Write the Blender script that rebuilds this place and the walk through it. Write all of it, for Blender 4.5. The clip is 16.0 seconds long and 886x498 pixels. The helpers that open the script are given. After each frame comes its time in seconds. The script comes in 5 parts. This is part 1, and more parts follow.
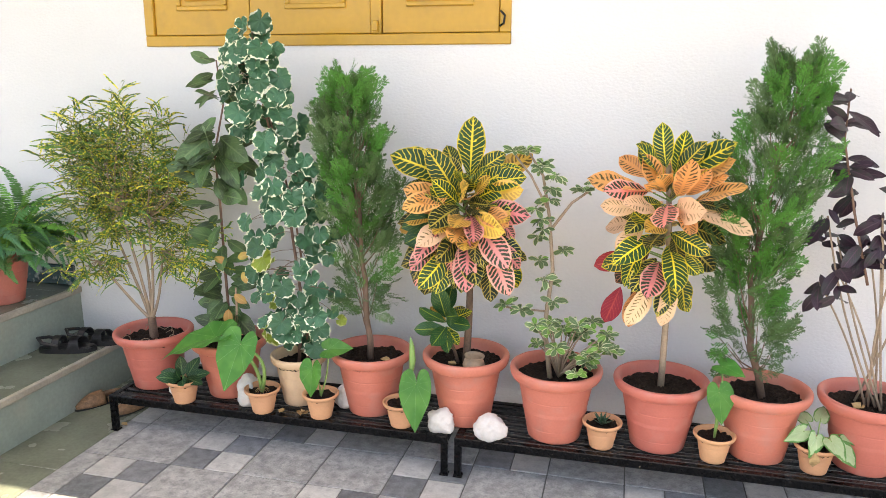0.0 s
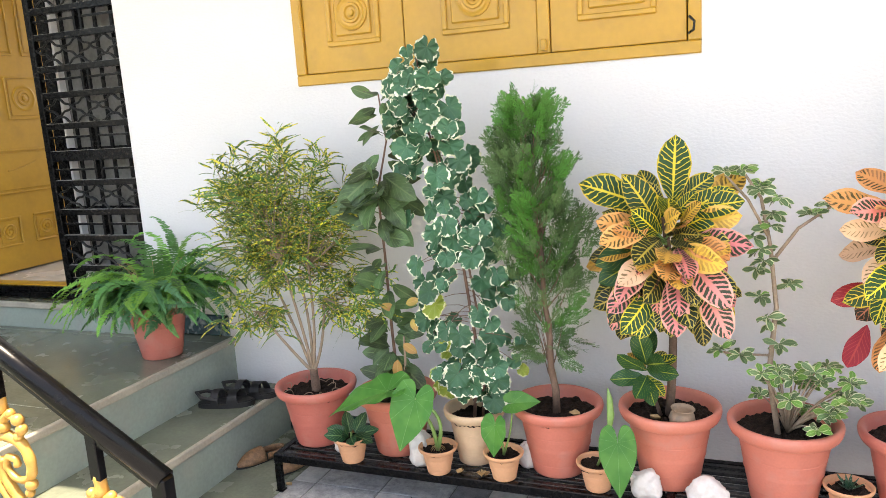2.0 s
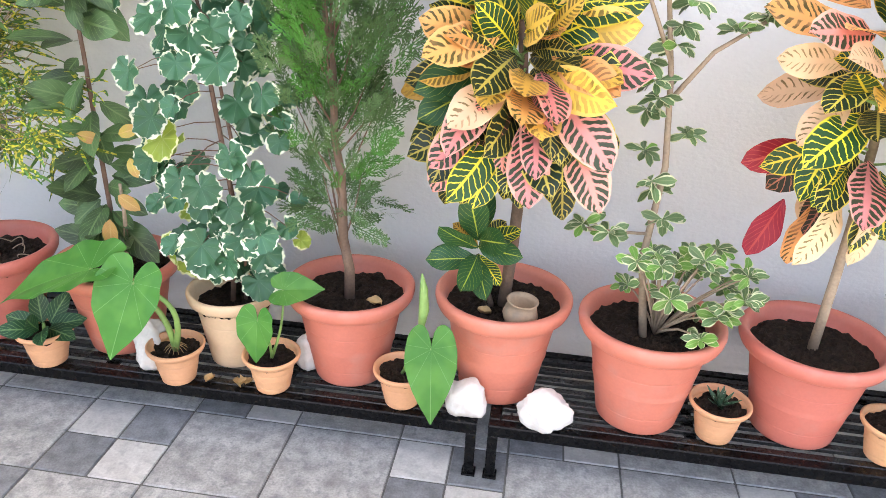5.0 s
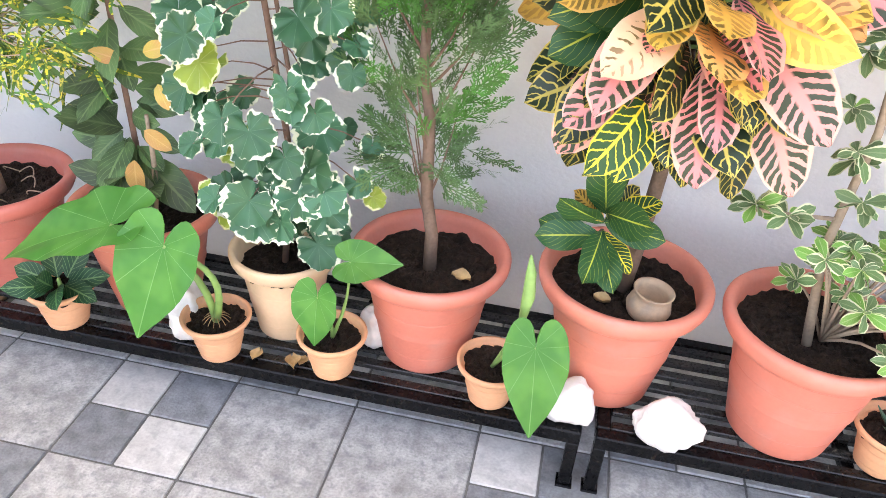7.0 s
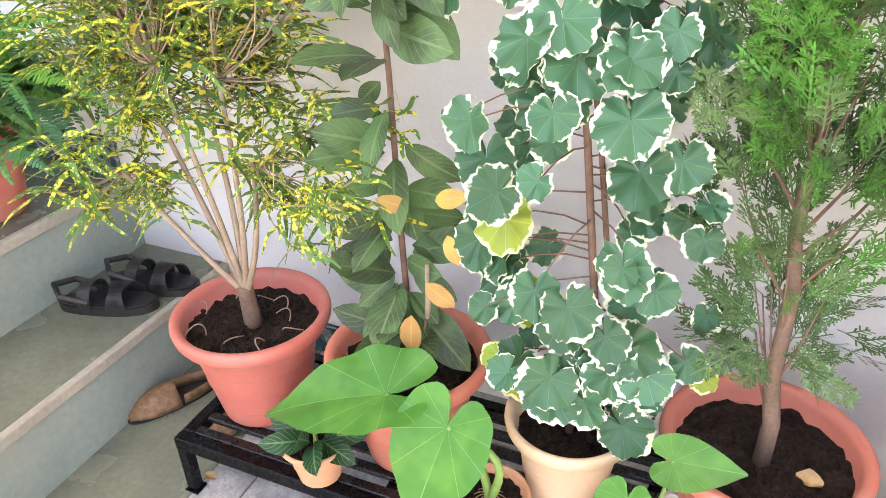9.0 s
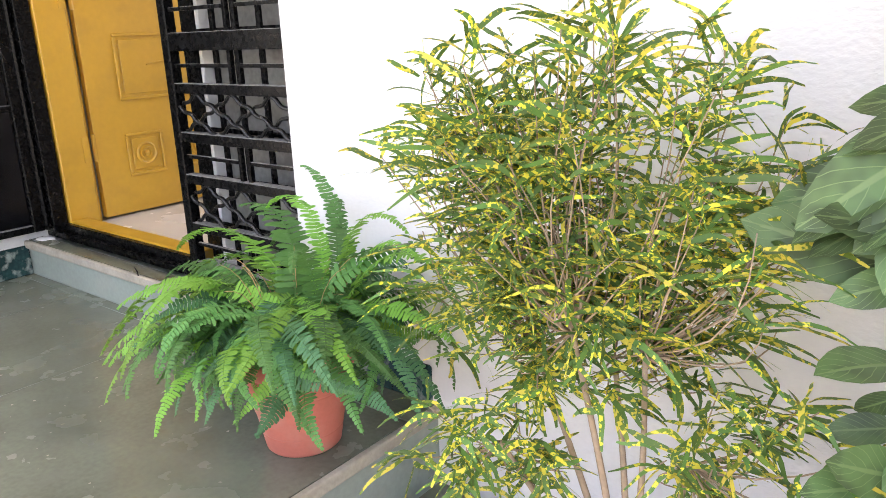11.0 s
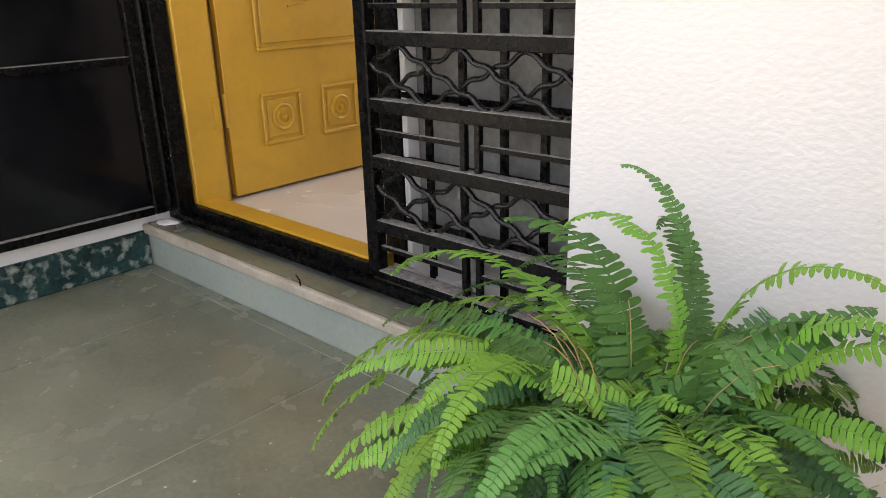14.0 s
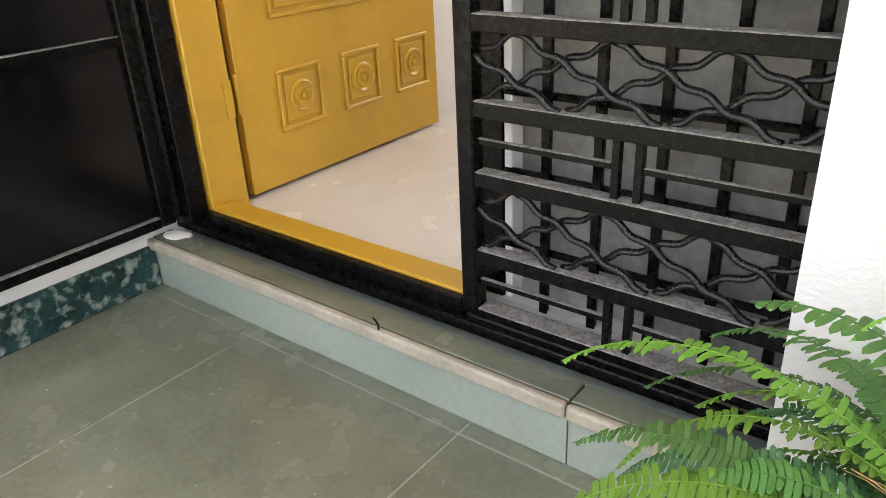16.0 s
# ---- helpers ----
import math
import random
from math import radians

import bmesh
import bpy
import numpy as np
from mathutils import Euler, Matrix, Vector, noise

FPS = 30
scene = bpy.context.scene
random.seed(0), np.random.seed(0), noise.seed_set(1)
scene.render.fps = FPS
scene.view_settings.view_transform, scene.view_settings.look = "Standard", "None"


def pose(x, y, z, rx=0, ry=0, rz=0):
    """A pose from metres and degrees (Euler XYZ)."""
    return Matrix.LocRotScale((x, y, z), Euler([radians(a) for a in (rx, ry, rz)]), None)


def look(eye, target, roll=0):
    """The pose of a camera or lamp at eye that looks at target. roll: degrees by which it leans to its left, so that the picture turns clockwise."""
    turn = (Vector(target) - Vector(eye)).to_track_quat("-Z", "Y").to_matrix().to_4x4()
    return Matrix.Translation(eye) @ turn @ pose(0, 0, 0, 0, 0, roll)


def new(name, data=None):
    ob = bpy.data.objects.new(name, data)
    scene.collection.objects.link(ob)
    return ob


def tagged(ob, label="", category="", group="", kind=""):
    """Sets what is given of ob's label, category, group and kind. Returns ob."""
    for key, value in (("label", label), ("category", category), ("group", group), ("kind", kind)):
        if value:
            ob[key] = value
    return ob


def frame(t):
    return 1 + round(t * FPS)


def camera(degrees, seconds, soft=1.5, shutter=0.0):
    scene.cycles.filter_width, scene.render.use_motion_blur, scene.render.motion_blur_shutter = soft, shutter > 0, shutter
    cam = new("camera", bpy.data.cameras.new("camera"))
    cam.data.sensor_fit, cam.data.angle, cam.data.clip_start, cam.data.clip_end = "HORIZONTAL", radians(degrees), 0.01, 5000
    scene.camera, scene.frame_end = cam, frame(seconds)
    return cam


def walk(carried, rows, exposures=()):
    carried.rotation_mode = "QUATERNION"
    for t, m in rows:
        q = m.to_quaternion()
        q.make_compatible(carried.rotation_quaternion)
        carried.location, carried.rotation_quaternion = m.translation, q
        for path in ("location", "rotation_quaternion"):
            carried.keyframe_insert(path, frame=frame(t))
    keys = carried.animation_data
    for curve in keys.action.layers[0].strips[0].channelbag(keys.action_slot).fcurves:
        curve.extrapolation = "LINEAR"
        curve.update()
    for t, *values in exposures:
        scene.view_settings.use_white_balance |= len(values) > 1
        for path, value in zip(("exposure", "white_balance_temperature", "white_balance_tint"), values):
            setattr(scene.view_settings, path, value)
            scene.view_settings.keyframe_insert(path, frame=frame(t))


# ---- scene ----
cam = camera(61.8, 16.0, soft=0.7)
PATH = [
    (0, (0.838, 0.022, 1.553), (0.354, 1.909, 1.1), 0.2),
    (0.5, (0.762, 0.075, 1.538), (0.164, 1.93, 1.091), -0.3),
    (1, (0.653, 0.158, 1.541), (-0.025, 2.001, 1.163), -1.7),
    (1.5, (0.558, 0.188, 1.537), (-0.121, 2.026, 1.133), -1.2),
    (2, (0.444, 0.208, 1.532), (-0.295, 2.03, 1.169), -3.7),
    (2.5, (0.371, 0.281, 1.519), (-0.438, 2.062, 1.1), -3.6),
    (3, (0.397, 0.458, 1.5), (-0.478, 2.204, 1.07), -3.1),
    (3.5, (0.416, 0.581, 1.49), (-0.447, 2.322, 1.02), -3.1),
    (4, (0.376, 0.723, 1.399), (-0.137, 2.589, 0.895), 0.3),
    (4.2, (0.343, 0.801, 1.364), (-0.017, 2.681, 0.784), 1.0),
    (6.3, (0.212, 1.462, 1.363), (0.012, 3.162, 0.329), 3.2),
    (6.5, (0.151, 1.487, 1.357), (-0.095, 3.168, 0.302), 3.9),
    (7, (0.064, 1.514, 1.315), (-0.22, 3.151, 0.203), 4.3),
    (7.5, (0.05, 1.529, 1.304), (-0.259, 3.144, 0.165), 3.7),
    (8, (-0.01, 1.543, 1.296), (-0.408, 3.161, 0.19), 3.8),
    (8.5, (-0.155, 1.65, 1.342), (-0.666, 3.265, 0.279), 0.3),
    (9, (-0.293, 1.759, 1.357), (-1.009, 3.326, 0.341), -1.7),
    (9.5, (-0.381, 1.789, 1.365), (-1.344, 3.265, 0.42), -2.5),
    (10, (-0.519, 1.751, 1.38), (-1.624, 3.225, 0.602), -1.5),
    (12.3, (-1.125, 1.901, 1.473), (-2.372, 3.385, 0.978), -3.8),
    (12.5, (-1.161, 1.896, 1.462), (-2.423, 3.361, 0.949), -3.9),
    (13, (-1.322, 1.94, 1.438), (-2.56, 3.41, 0.885), -3.0),
    (13.5, (-1.525, 1.96, 1.422), (-2.831, 3.36, 0.843), -2.7),
    (14, (-1.686, 2.006, 1.398), (-2.971, 3.381, 0.72), -1.6),
    (14.5, (-1.87, 2.087, 1.402), (-3.126, 3.478, 0.702), -2.1),
    (15, (-1.939, 2.118, 1.404), (-3.168, 3.496, 0.636), -3.5),
    (15.5, (-2.076, 2.134, 1.401), (-3.334, 3.493, 0.647), -3.9),
    (16, (-2.259, 2.11, 1.495), (-3.387, 3.514, 0.626), -2.8),
]
walk(cam, [(t, look(eye, target, roll)) for t, eye, target, roll in PATH],
     exposures=[(0, 2.05, 8200, 13), (4.2, 2.4, 7700, 13), (6.3, 2.68, 7600, 14), (10.2, 3.0, 8300, 20), (12.3, 2.15, 7900, 20), (13.8, 2.18, 8900, 20), (15, 2.38, 9400, 20), (16, 2.64, 9100, 15)])

# ---- world, sun and exposure ----
world = bpy.data.worlds.new("sky")
scene.world = world
world.use_nodes = True
wn = world.node_tree
sky = wn.nodes.new("ShaderNodeTexSky")
sky.sky_type, sky.sun_disc = "NISHITA", False
sky.sun_elevation, sky.sun_rotation = radians(78), radians(190)
sky.dust_density, sky.air_density = 2.0, 1.0
wn.links.new(sky.outputs[0], wn.nodes["Background"].inputs[0])
wn.nodes["Background"].inputs[1].default_value = 0.15
sun = new("sun", bpy.data.lights.new("sun", "SUN"))
sun.data.energy, sun.data.angle, sun.data.color = 4.0, radians(0.6), (1.0, 0.95, 0.88)
sun.matrix_world = look((0.2, -1.25, 6.0), (0, 0, 0))

# fill lamp added out of view to brighten the door and room floor
room_fill = new("room_fill_light", bpy.data.lights.new("room_fill_light", "AREA"))
room_fill.data.shape, room_fill.data.size, room_fill.data.size_y, room_fill.data.energy = "RECTANGLE", 1.4, 1.2, 3.2
room_fill.matrix_world = look((-3.2, 5.7, 2.1), (-3.4, 3.6, 1.0))


# ---- materials ----
def material(name, base, rough=0.6, metal=0.0, vary=0.18, scale=6.0, fine=90.0, bump=0.15, dist=0.002, rand=0.0, dark=None, dark_amt=0.0, coat=0.0, stretch=None, island=False, spec=0.5):
    """A surface with variation at two scales, relief, and stains of colour dark."""
    m = bpy.data.materials.new(name)
    m.use_nodes = True
    nt = m.node_tree
    n, ln = nt.nodes, nt.links
    bsdf = n["Principled BSDF"]
    geo = n.new("ShaderNodeNewGeometry")
    pos = geo.outputs["Position"]
    if stretch:
        mp = n.new("ShaderNodeMapping")
        mp.inputs["Scale"].default_value = stretch
        ln.new(pos, mp.inputs["Vector"])
        pos = mp.outputs[0]

    def tex(s, detail=4.0):
        t = n.new("ShaderNodeTexNoise")
        t.inputs["Scale"].default_value, t.inputs["Detail"].default_value = s, detail
        ln.new(pos, t.inputs["Vector"])
        return t.outputs["Fac"]

    def remap(v, a, b, c, d):
        r = n.new("ShaderNodeMapRange")
        for i, x in enumerate((a, b, c, d)):
            r.inputs[i + 1].default_value = x
        ln.new(v, r.inputs[0])
        return r.outputs[0]

    big, small = tex(scale), tex(fine)
    hsv = n.new("ShaderNodeHueSaturation")
    hsv.inputs["Color"].default_value = (*base, 1)
    v1, v2 = remap(big, 0.25, 0.75, 1 - vary, 1 + vary), remap(small, 0.3, 0.7, 1 - vary * 0.5, 1 + vary * 0.5)
    mul = n.new("ShaderNodeMath"); mul.operation = "MULTIPLY"
    ln.new(v1, mul.inputs[0]); ln.new(v2, mul.inputs[1])
    val = mul.outputs[0]
    if rand:
        src = geo.outputs["Random Per Island"] if island else n.new("ShaderNodeObjectInfo").outputs["Random"]
        m2 = n.new("ShaderNodeMath"); m2.operation = "MULTIPLY"
        ln.new(val, m2.inputs[0]); ln.new(remap(src, 0, 1, 1 - rand, 1 + rand), m2.inputs[1])
        val = m2.outputs[0]
        ln.new(remap(src, 0, 1, 0.5 - rand * 0.06, 0.5 + rand * 0.06), hsv.inputs["Hue"])
    ln.new(val, hsv.inputs["Value"])
    col = hsv.outputs[0]
    if dark:
        mix = n.new("ShaderNodeMix"); mix.data_type = "RGBA"
        ln.new(remap(tex(scale * 2.3, 8.0), 0.52, 0.68, 0, dark_amt), mix.inputs["Factor"])
        ln.new(col, mix.inputs["A"]); mix.inputs["B"].default_value = (*dark, 1)
        col = mix.outputs["Result"]
    ln.new(col, bsdf.inputs["Base Color"])
    bsdf.inputs["Metallic"].default_value = metal
    bsdf.inputs["Specular IOR Level"].default_value = spec
    ln.new(remap(tex(scale * 1.7), 0.3, 0.7, max(rough - 0.1, 0.03), min(rough + 0.1, 1)), bsdf.inputs["Roughness"])
    bsdf.inputs["Coat Weight"].default_value = coat
    if bump:
        b = n.new("ShaderNodeBump")
        b.inputs["Strength"].default_value, b.inputs["Distance"].default_value = bump, dist
        ln.new(small, b.inputs["Height"]); ln.new(b.outputs[0], bsdf.inputs["Normal"])
    return m


M_WALL = material("white_plaster", (0.75, 0.735, 0.73), 0.8, vary=0.03, scale=1.5, fine=85, bump=0.5, dist=0.005, stretch=(0.8, 1.0, 1.2))
M_YELLOW = material("yellow_paint", (0.53, 0.29, 0.032), 0.38, vary=0.07, scale=3, fine=40, bump=0.12, dark=(0.30, 0.17, 0.03), dark_amt=0.25, coat=0.2)
M_BLACK = material("black_enamel", (0.003, 0.003, 0.0034), 0.27, vary=0.4, scale=40, fine=160, bump=0.05, dark=(0.012, 0.011, 0.010), dark_amt=0.25, spec=0.15)
M_RAIL = material("smooth_black_paint", (0.003, 0.003, 0.0035), 0.2, vary=0.3, scale=12, fine=120, bump=0.08, spec=0.2)
M_SHEET = material("black_gloss_sheet", (0.004, 0.0042, 0.0055), 0.16, vary=0.4, scale=4, fine=60, bump=0.05, spec=0.3)
M_DUST = material("settled_grey_dust", (0.20, 0.196, 0.185), 0.85, vary=0.4, scale=60, fine=220, bump=0.2, dark=(0.03, 0.03, 0.03), dark_amt=0.7)
M_DUSTY = material("dusty_black_metal", (0.006, 0.006, 0.006), 0.3, vary=0.4, scale=90, fine=320, bump=0.15, dark=(0.045, 0.043, 0.04), dark_amt=0.3, spec=0.35)
M_KOTA = material("grey_green_stone", (0.155, 0.172, 0.128), 0.22, vary=0.2, scale=4.5, fine=70, bump=0.10, dark=(0.19, 0.195, 0.16), dark_amt=0.35, rand=0.06)
M_RISER = material("pale_green_stone", (0.27, 0.315, 0.27), 0.5, vary=0.14, scale=3.0, fine=60, bump=0.12, dark=(0.36, 0.33, 0.27), dark_amt=0.3, rand=0.06)
M_NOSE = material("worn_stone_edge", (0.36, 0.325, 0.26), 0.6, vary=0.2, scale=8, fine=80, bump=0.3)
M_MARBLE = material("green_marble", (0.012, 0.042, 0.042), 0.2, vary=0.6, scale=11, fine=60, bump=0.05, dark=(0.36, 0.42, 0.38), dark_amt=0.7)
M_TERRA = material("terracotta_plastic", (0.56, 0.165, 0.115), 0.5, vary=0.07, scale=5, fine=120, bump=0.08, dark=(0.50, 0.23, 0.18), dark_amt=0.45, rand=0.06)
M_WHITE = material("white_paint", (0.85, 0.84, 0.82), 0.6, vary=0.04, scale=30, fine=150, bump=0.3)
M_ORANGE = material("orange_clay", (0.67, 0.35, 0.18), 0.6, vary=0.08, scale=9, fine=140, bump=0.15, rand=0.08)
M_CREAM = material("cream_plastic", (0.67, 0.47, 0.30), 0.55, vary=0.06, scale=6, fine=110, bump=0.1, dark=(0.5, 0.36, 0.22), dark_amt=0.3)
M_SOIL = material("dark_soil", (0.020, 0.012, 0.008), 0.95, vary=0.6, scale=40, fine=180, bump=1.0, dist=0.01, dark=(0.055, 0.036, 0.024), dark_amt=0.5, spec=0.2)
M_TILE = material("grey_slate_tile", (0.32, 0.32, 0.31), 0.5, vary=0.38, scale=22, fine=160, bump=0.5, dist=0.003, dark=(0.16, 0.17, 0.18), dark_amt=0.6, rand=0.16)
M_TILE_L = material("pale_slate_tile", (0.44, 0.435, 0.415), 0.5, vary=0.2, scale=18, fine=140, bump=0.3, rand=0.12, dark=(0.28, 0.285, 0.28), dark_amt=0.5)
M_TILE_D = material("dark_slate_tile", (0.17, 0.18, 0.19), 0.45, vary=0.35, scale=26, fine=160, bump=0.5, dist=0.003, dark=(0.24, 0.25, 0.25), dark_amt=0.35, rand=0.2)
M_GROUT = material("grey_grout", (0.12, 0.12, 0.115), 0.9, vary=0.2, scale=8)
M_GROUND = material("concrete_ground", (0.33, 0.32, 0.30), 0.9, vary=0.15, scale=1.0, fine=40)
M_CREAMFLOOR = material("cream_floor_tile", (0.66, 0.62, 0.56), 0.25, vary=0.04, scale=2, bump=0.02)
M_GREYBACK = material("dusty_grey_board", (0.21, 0.205, 0.193), 0.8, vary=0.3, scale=4, fine=50, dark=(0.10, 0.075, 0.065), dark_amt=0.6)
M_GOLD = material("gold_paint", (0.52, 0.29, 0.07), 0.38, metal=0.2, vary=0.12, scale=20, fine=140, bump=0.15, dark=(0.40, 0.2, 0.05), dark_amt=0.4)
M_STONE = material("white_stone", (0.66, 0.62, 0.58), 0.8, vary=0.1, scale=14, fine=70, bump=0.5, dist=0.006, dark=(0.55, 0.42, 0.34), dark_amt=0.3)
M_CLAY = material("unglazed_clay", (0.40, 0.27, 0.17), 0.8, vary=0.15, scale=16, fine=120, bump=0.3, dark=(0.26, 0.2, 0.15), dark_amt=0.6)
M_BARK = material("grey_brown_bark", (0.15, 0.092, 0.062), 0.85, vary=0.3, scale=20, fine=150, bump=0.6, dist=0.003)
M_PALEBARK = material("pale_bark", (0.33, 0.24, 0.165), 0.85, vary=0.25, scale=20, fine=150, bump=0.5)
M_BLACKRUBBER = material("black_rubber", (0.015, 0.014, 0.014), 0.55, vary=0.3, scale=30, fine=150, bump=0.3)
M_BROWNLEATHER = material("brown_woven_leather", (0.22, 0.12, 0.06), 0.6, vary=0.4, scale=60, fine=220, bump=0.6)
M_DRYLEAF = material("dry_leaf", (0.42, 0.27, 0.12), 0.7, vary=0.3, scale=40, fine=120, bump=0.3)


# ---- mesh helpers ----
def mesh_of(name, bm, mat, smooth=False):
    me = bpy.data.meshes.new(name)
    bmesh.ops.recalc_face_normals(bm, faces=bm.faces[:])
    bm.to_mesh(me); bm.free()
    if smooth:
        me.polygons.foreach_set("use_smooth", [True] * len(me.polygons))
    me.materials.append(mat)
    return me


def part(name, bm, mat, parent=None, label="", smooth=False):
    ob = new(name, mesh_of(name, bm, mat, smooth))
    if parent:
        ob.parent = parent
    if label:
        ob["label"] = label
    return ob


def thing(name, label, category, group="", kind="", at=(0, 0, 0)):
    ob = new(name)
    ob.location = at
    ob.empty_display_size = 0.05
    return tagged(ob, label, category, group, kind)


def box(bm, lo, hi, bevel=0.0, seg=1):
    r = bmesh.ops.create_cube(bm, size=1.0)
    for v in r["verts"]:
        v.co = Vector([lo[i] + (v.co[i] + 0.5) * (hi[i] - lo[i]) for i in range(3)])
    if bevel:
        es = list({e for v in r["verts"] for e in v.link_edges})
        bmesh.ops.bevel(bm, geom=es, offset=bevel, segments=seg, affect="EDGES", profile=0.5)


def boxes(*bs, bevel=0.0):
    bm = bmesh.new()
    for lo, hi in bs:
        box(bm, lo, hi, bevel)
    return bm


def lathe(bm, profile, segs=40, centre=(0, 0, 0)):
    rings = []
    for r, z in profile:
        if r < 1e-5:
            rings.append([bm.verts.new((centre[0], centre[1], centre[2] + z))])
        else:
            rings.append([bm.verts.new((centre[0] + r * math.cos(2 * math.pi * k / segs), centre[1] + r * math.sin(2 * math.pi * k / segs), centre[2] + z)) for k in range(segs)])
    for a, b in zip(rings, rings[1:]):
        for k in range(segs):
            k2 = (k + 1) % segs
            vs = [a[k % len(a)], a[k2 % len(a)], b[k2 % len(b)], b[k % len(b)]]
            vs = list(dict.fromkeys(vs))
            if len(vs) > 2:
                bm.faces.new(vs)


def tube(bm, pts, radii, segs=8, cap=True, flat=1.0):
    """A round bar through the points."""
    pts = [Vector(p) for p in pts]
    if not hasattr(radii, "__len__"):
        radii = [radii] * len(pts)
    rings, side = [], None
    for i, p in enumerate(pts):
        d = (pts[min(i + 1, len(pts) - 1)] - pts[max(i - 1, 0)]).normalized()
        if side is None:
            side = d.orthogonal().normalized()
        side = (side - d * side.dot(d)).normalized()
        up = d.cross(side)
        rings.append([bm.verts.new(p + (side * math.cos(2 * math.pi * k / segs) + up * flat * math.sin(2 * math.pi * k / segs)) * radii[i]) for k in range(segs)])
    for a, b in zip(rings, rings[1:]):
        for k in range(segs):
            bm.faces.new((a[k], a[(k + 1) % segs], b[(k + 1) % segs], b[k]))
    if cap:
        bm.faces.new(rings[0][::-1]); bm.faces.new(rings[-1])


def dusty_bar(name, lo, hi, parent, bevel=0.002):
    """A black bar with dust lying on its upper side."""
    ob = part(name, boxes((lo, hi), bevel=bevel), M_BLACK, parent)
    ob.data.materials.append(M_DUST)
    for f in ob.data.polygons:
        if f.normal.z > 0.6:
            f.material_index = 1
    return ob


def structure(name, bm, mat, label="", smooth=False):
    return tagged(part(name, bm, mat, None, "", smooth), label, name.split("_")[0], kind="structure")


# ---- large structure ----
WALL, LEFT, LAND, SILL, NOSE, STEP = 3.19, -4.165, 0.473, 0.624, -1.955, 0.236
DOOR_R, SX, SF = -2.452, -1.655, 3.112
W0, W1, WZ0, WZ1 = -1.42, 0.315, 1.687, 2.9
structure("ground", boxes(((-60, -60, -0.30), (60, 3.3, -0.03))), M_GROUND, "grey concrete yard around the house")
structure("wall_north", boxes(
    ((DOOR_R, WALL, 0), (W0, WALL + 0.02, 3.15)), ((DOOR_R + 0.1, WALL + 0.02, 0), (W0, 3.43, 3.15)), ((W1, WALL, 0), (6.0, 3.43, 3.15)),
    ((W0, WALL, 0), (W1, 3.43, WZ0)), ((W0, WALL, WZ1), (W1, 3.43, 3.15)),
    ((LEFT, WALL, 2.78), (DOOR_R, 3.43, 3.15))), M_WALL, "white painted plaster house wall")
structure("wall_west", boxes(((LEFT - 0.23, 1.95, 0), (LEFT, 3.43, 3.15))), M_WALL, "white painted side wall of the porch")
# unseen slab, its edge placed so that sun on the floor ends near y 2.1
structure("ceiling", boxes(((-4.6, 1.45, 3.15), (6.0, 3.43, 3.3))), M_WALL, "white porch ceiling slab out of view, added to shade the wall")
structure("wall_south", boxes(((-12, -5.2, -0.03), (12, -5.0, 1.6))), M_WALL, "white garden boundary wall")
# room behind the door
structure("room_floor", boxes(((LEFT, 3.345, 0.3), (DOOR_R + 0.4, 5.6, 0.652))), M_CREAMFLOOR, "pale cream glossy indoor floor")
# unseen opening in the back wall, added so daylight and the fill lamp enter
structure("room_walls", boxes(((LEFT - 0.2, 3.43, 0.3), (LEFT, 5.8, 3.15)), ((LEFT, 5.6, 0.3), (-3.9, 5.8, 3.15)), ((-2.5, 5.6, 0.3), (0.6, 5.8, 3.15)), ((-3.9, 5.6, 0.3), (-2.5, 5.8, 1.5)), ((-3.9, 5.6, 2.7), (-2.5, 5.8, 3.15)), ((DOOR_R + 0.4, 3.75, 0.3), (DOOR_R + 0.6, 5.6, 3.15)), ((LEFT, 3.43, 2.95), (0.6, 5.6, 3.15))), M_WALL, "white inner walls of the room")
structure("window_back", boxes(((-1.7, 3.44, 1.5), (0.5, 3.5, 3.1))), M_WALL, "inner wall behind the window")

# stairs and landing
stair = thing("stair", "grey-green stone entrance steps with pale worn edges", "stairs", kind="structure")
part("landing_core", boxes(((LEFT, 1.62, -0.02), (NOSE - 0.03, SF + 0.02, LAND - 0.0015)), ((NOSE - 0.04, 1.62, -0.02), (SX - 0.013, WALL, STEP - 0.033))), M_RISER, stair)
for lo, hi in (((NOSE - 0.012, 1.62, STEP), (NOSE, WALL, LAND - 0.032)), ((SX - 0.012, 1.62, 0), (SX, WALL, STEP - 0.032))):
    part("riser", boxes((lo, hi)), M_RISER, stair, "pale blue-green stone riser")
for (x0, x1, z, ys) in ((NOSE - 0.005, SX - 0.005, STEP, (1.6, WALL)),):
    for a, b in zip(ys, ys[1:]):
        part("tread", boxes(((x0, a + 0.0015, z - 0.032), (x1, b - 0.0015, z)), bevel=0.002), M_KOTA, stair, "dark grey-green stone tread")
xs, ys = (LEFT, -3.70, -3.018, NOSE - 0.004), (1.6, 2.2, 3.075, SF + 0.0095)
for i in range(3):
    for j in range(3):
        part("slab", boxes(((xs[i] + 0.0024, ys[j] + 0.0024, LAND - 0.032), (xs[i + 1] - 0.0024, ys[j + 1] - 0.0024, LAND)), bevel=0.0008), M_KOTA, stair, "polished grey-green floor slab")
part("slab", boxes(((DOOR_R + 0.02, SF + 0.002, LAND - 0.032), (NOSE - 0.004, WALL, LAND)), bevel=0.0015), M_KOTA, stair)
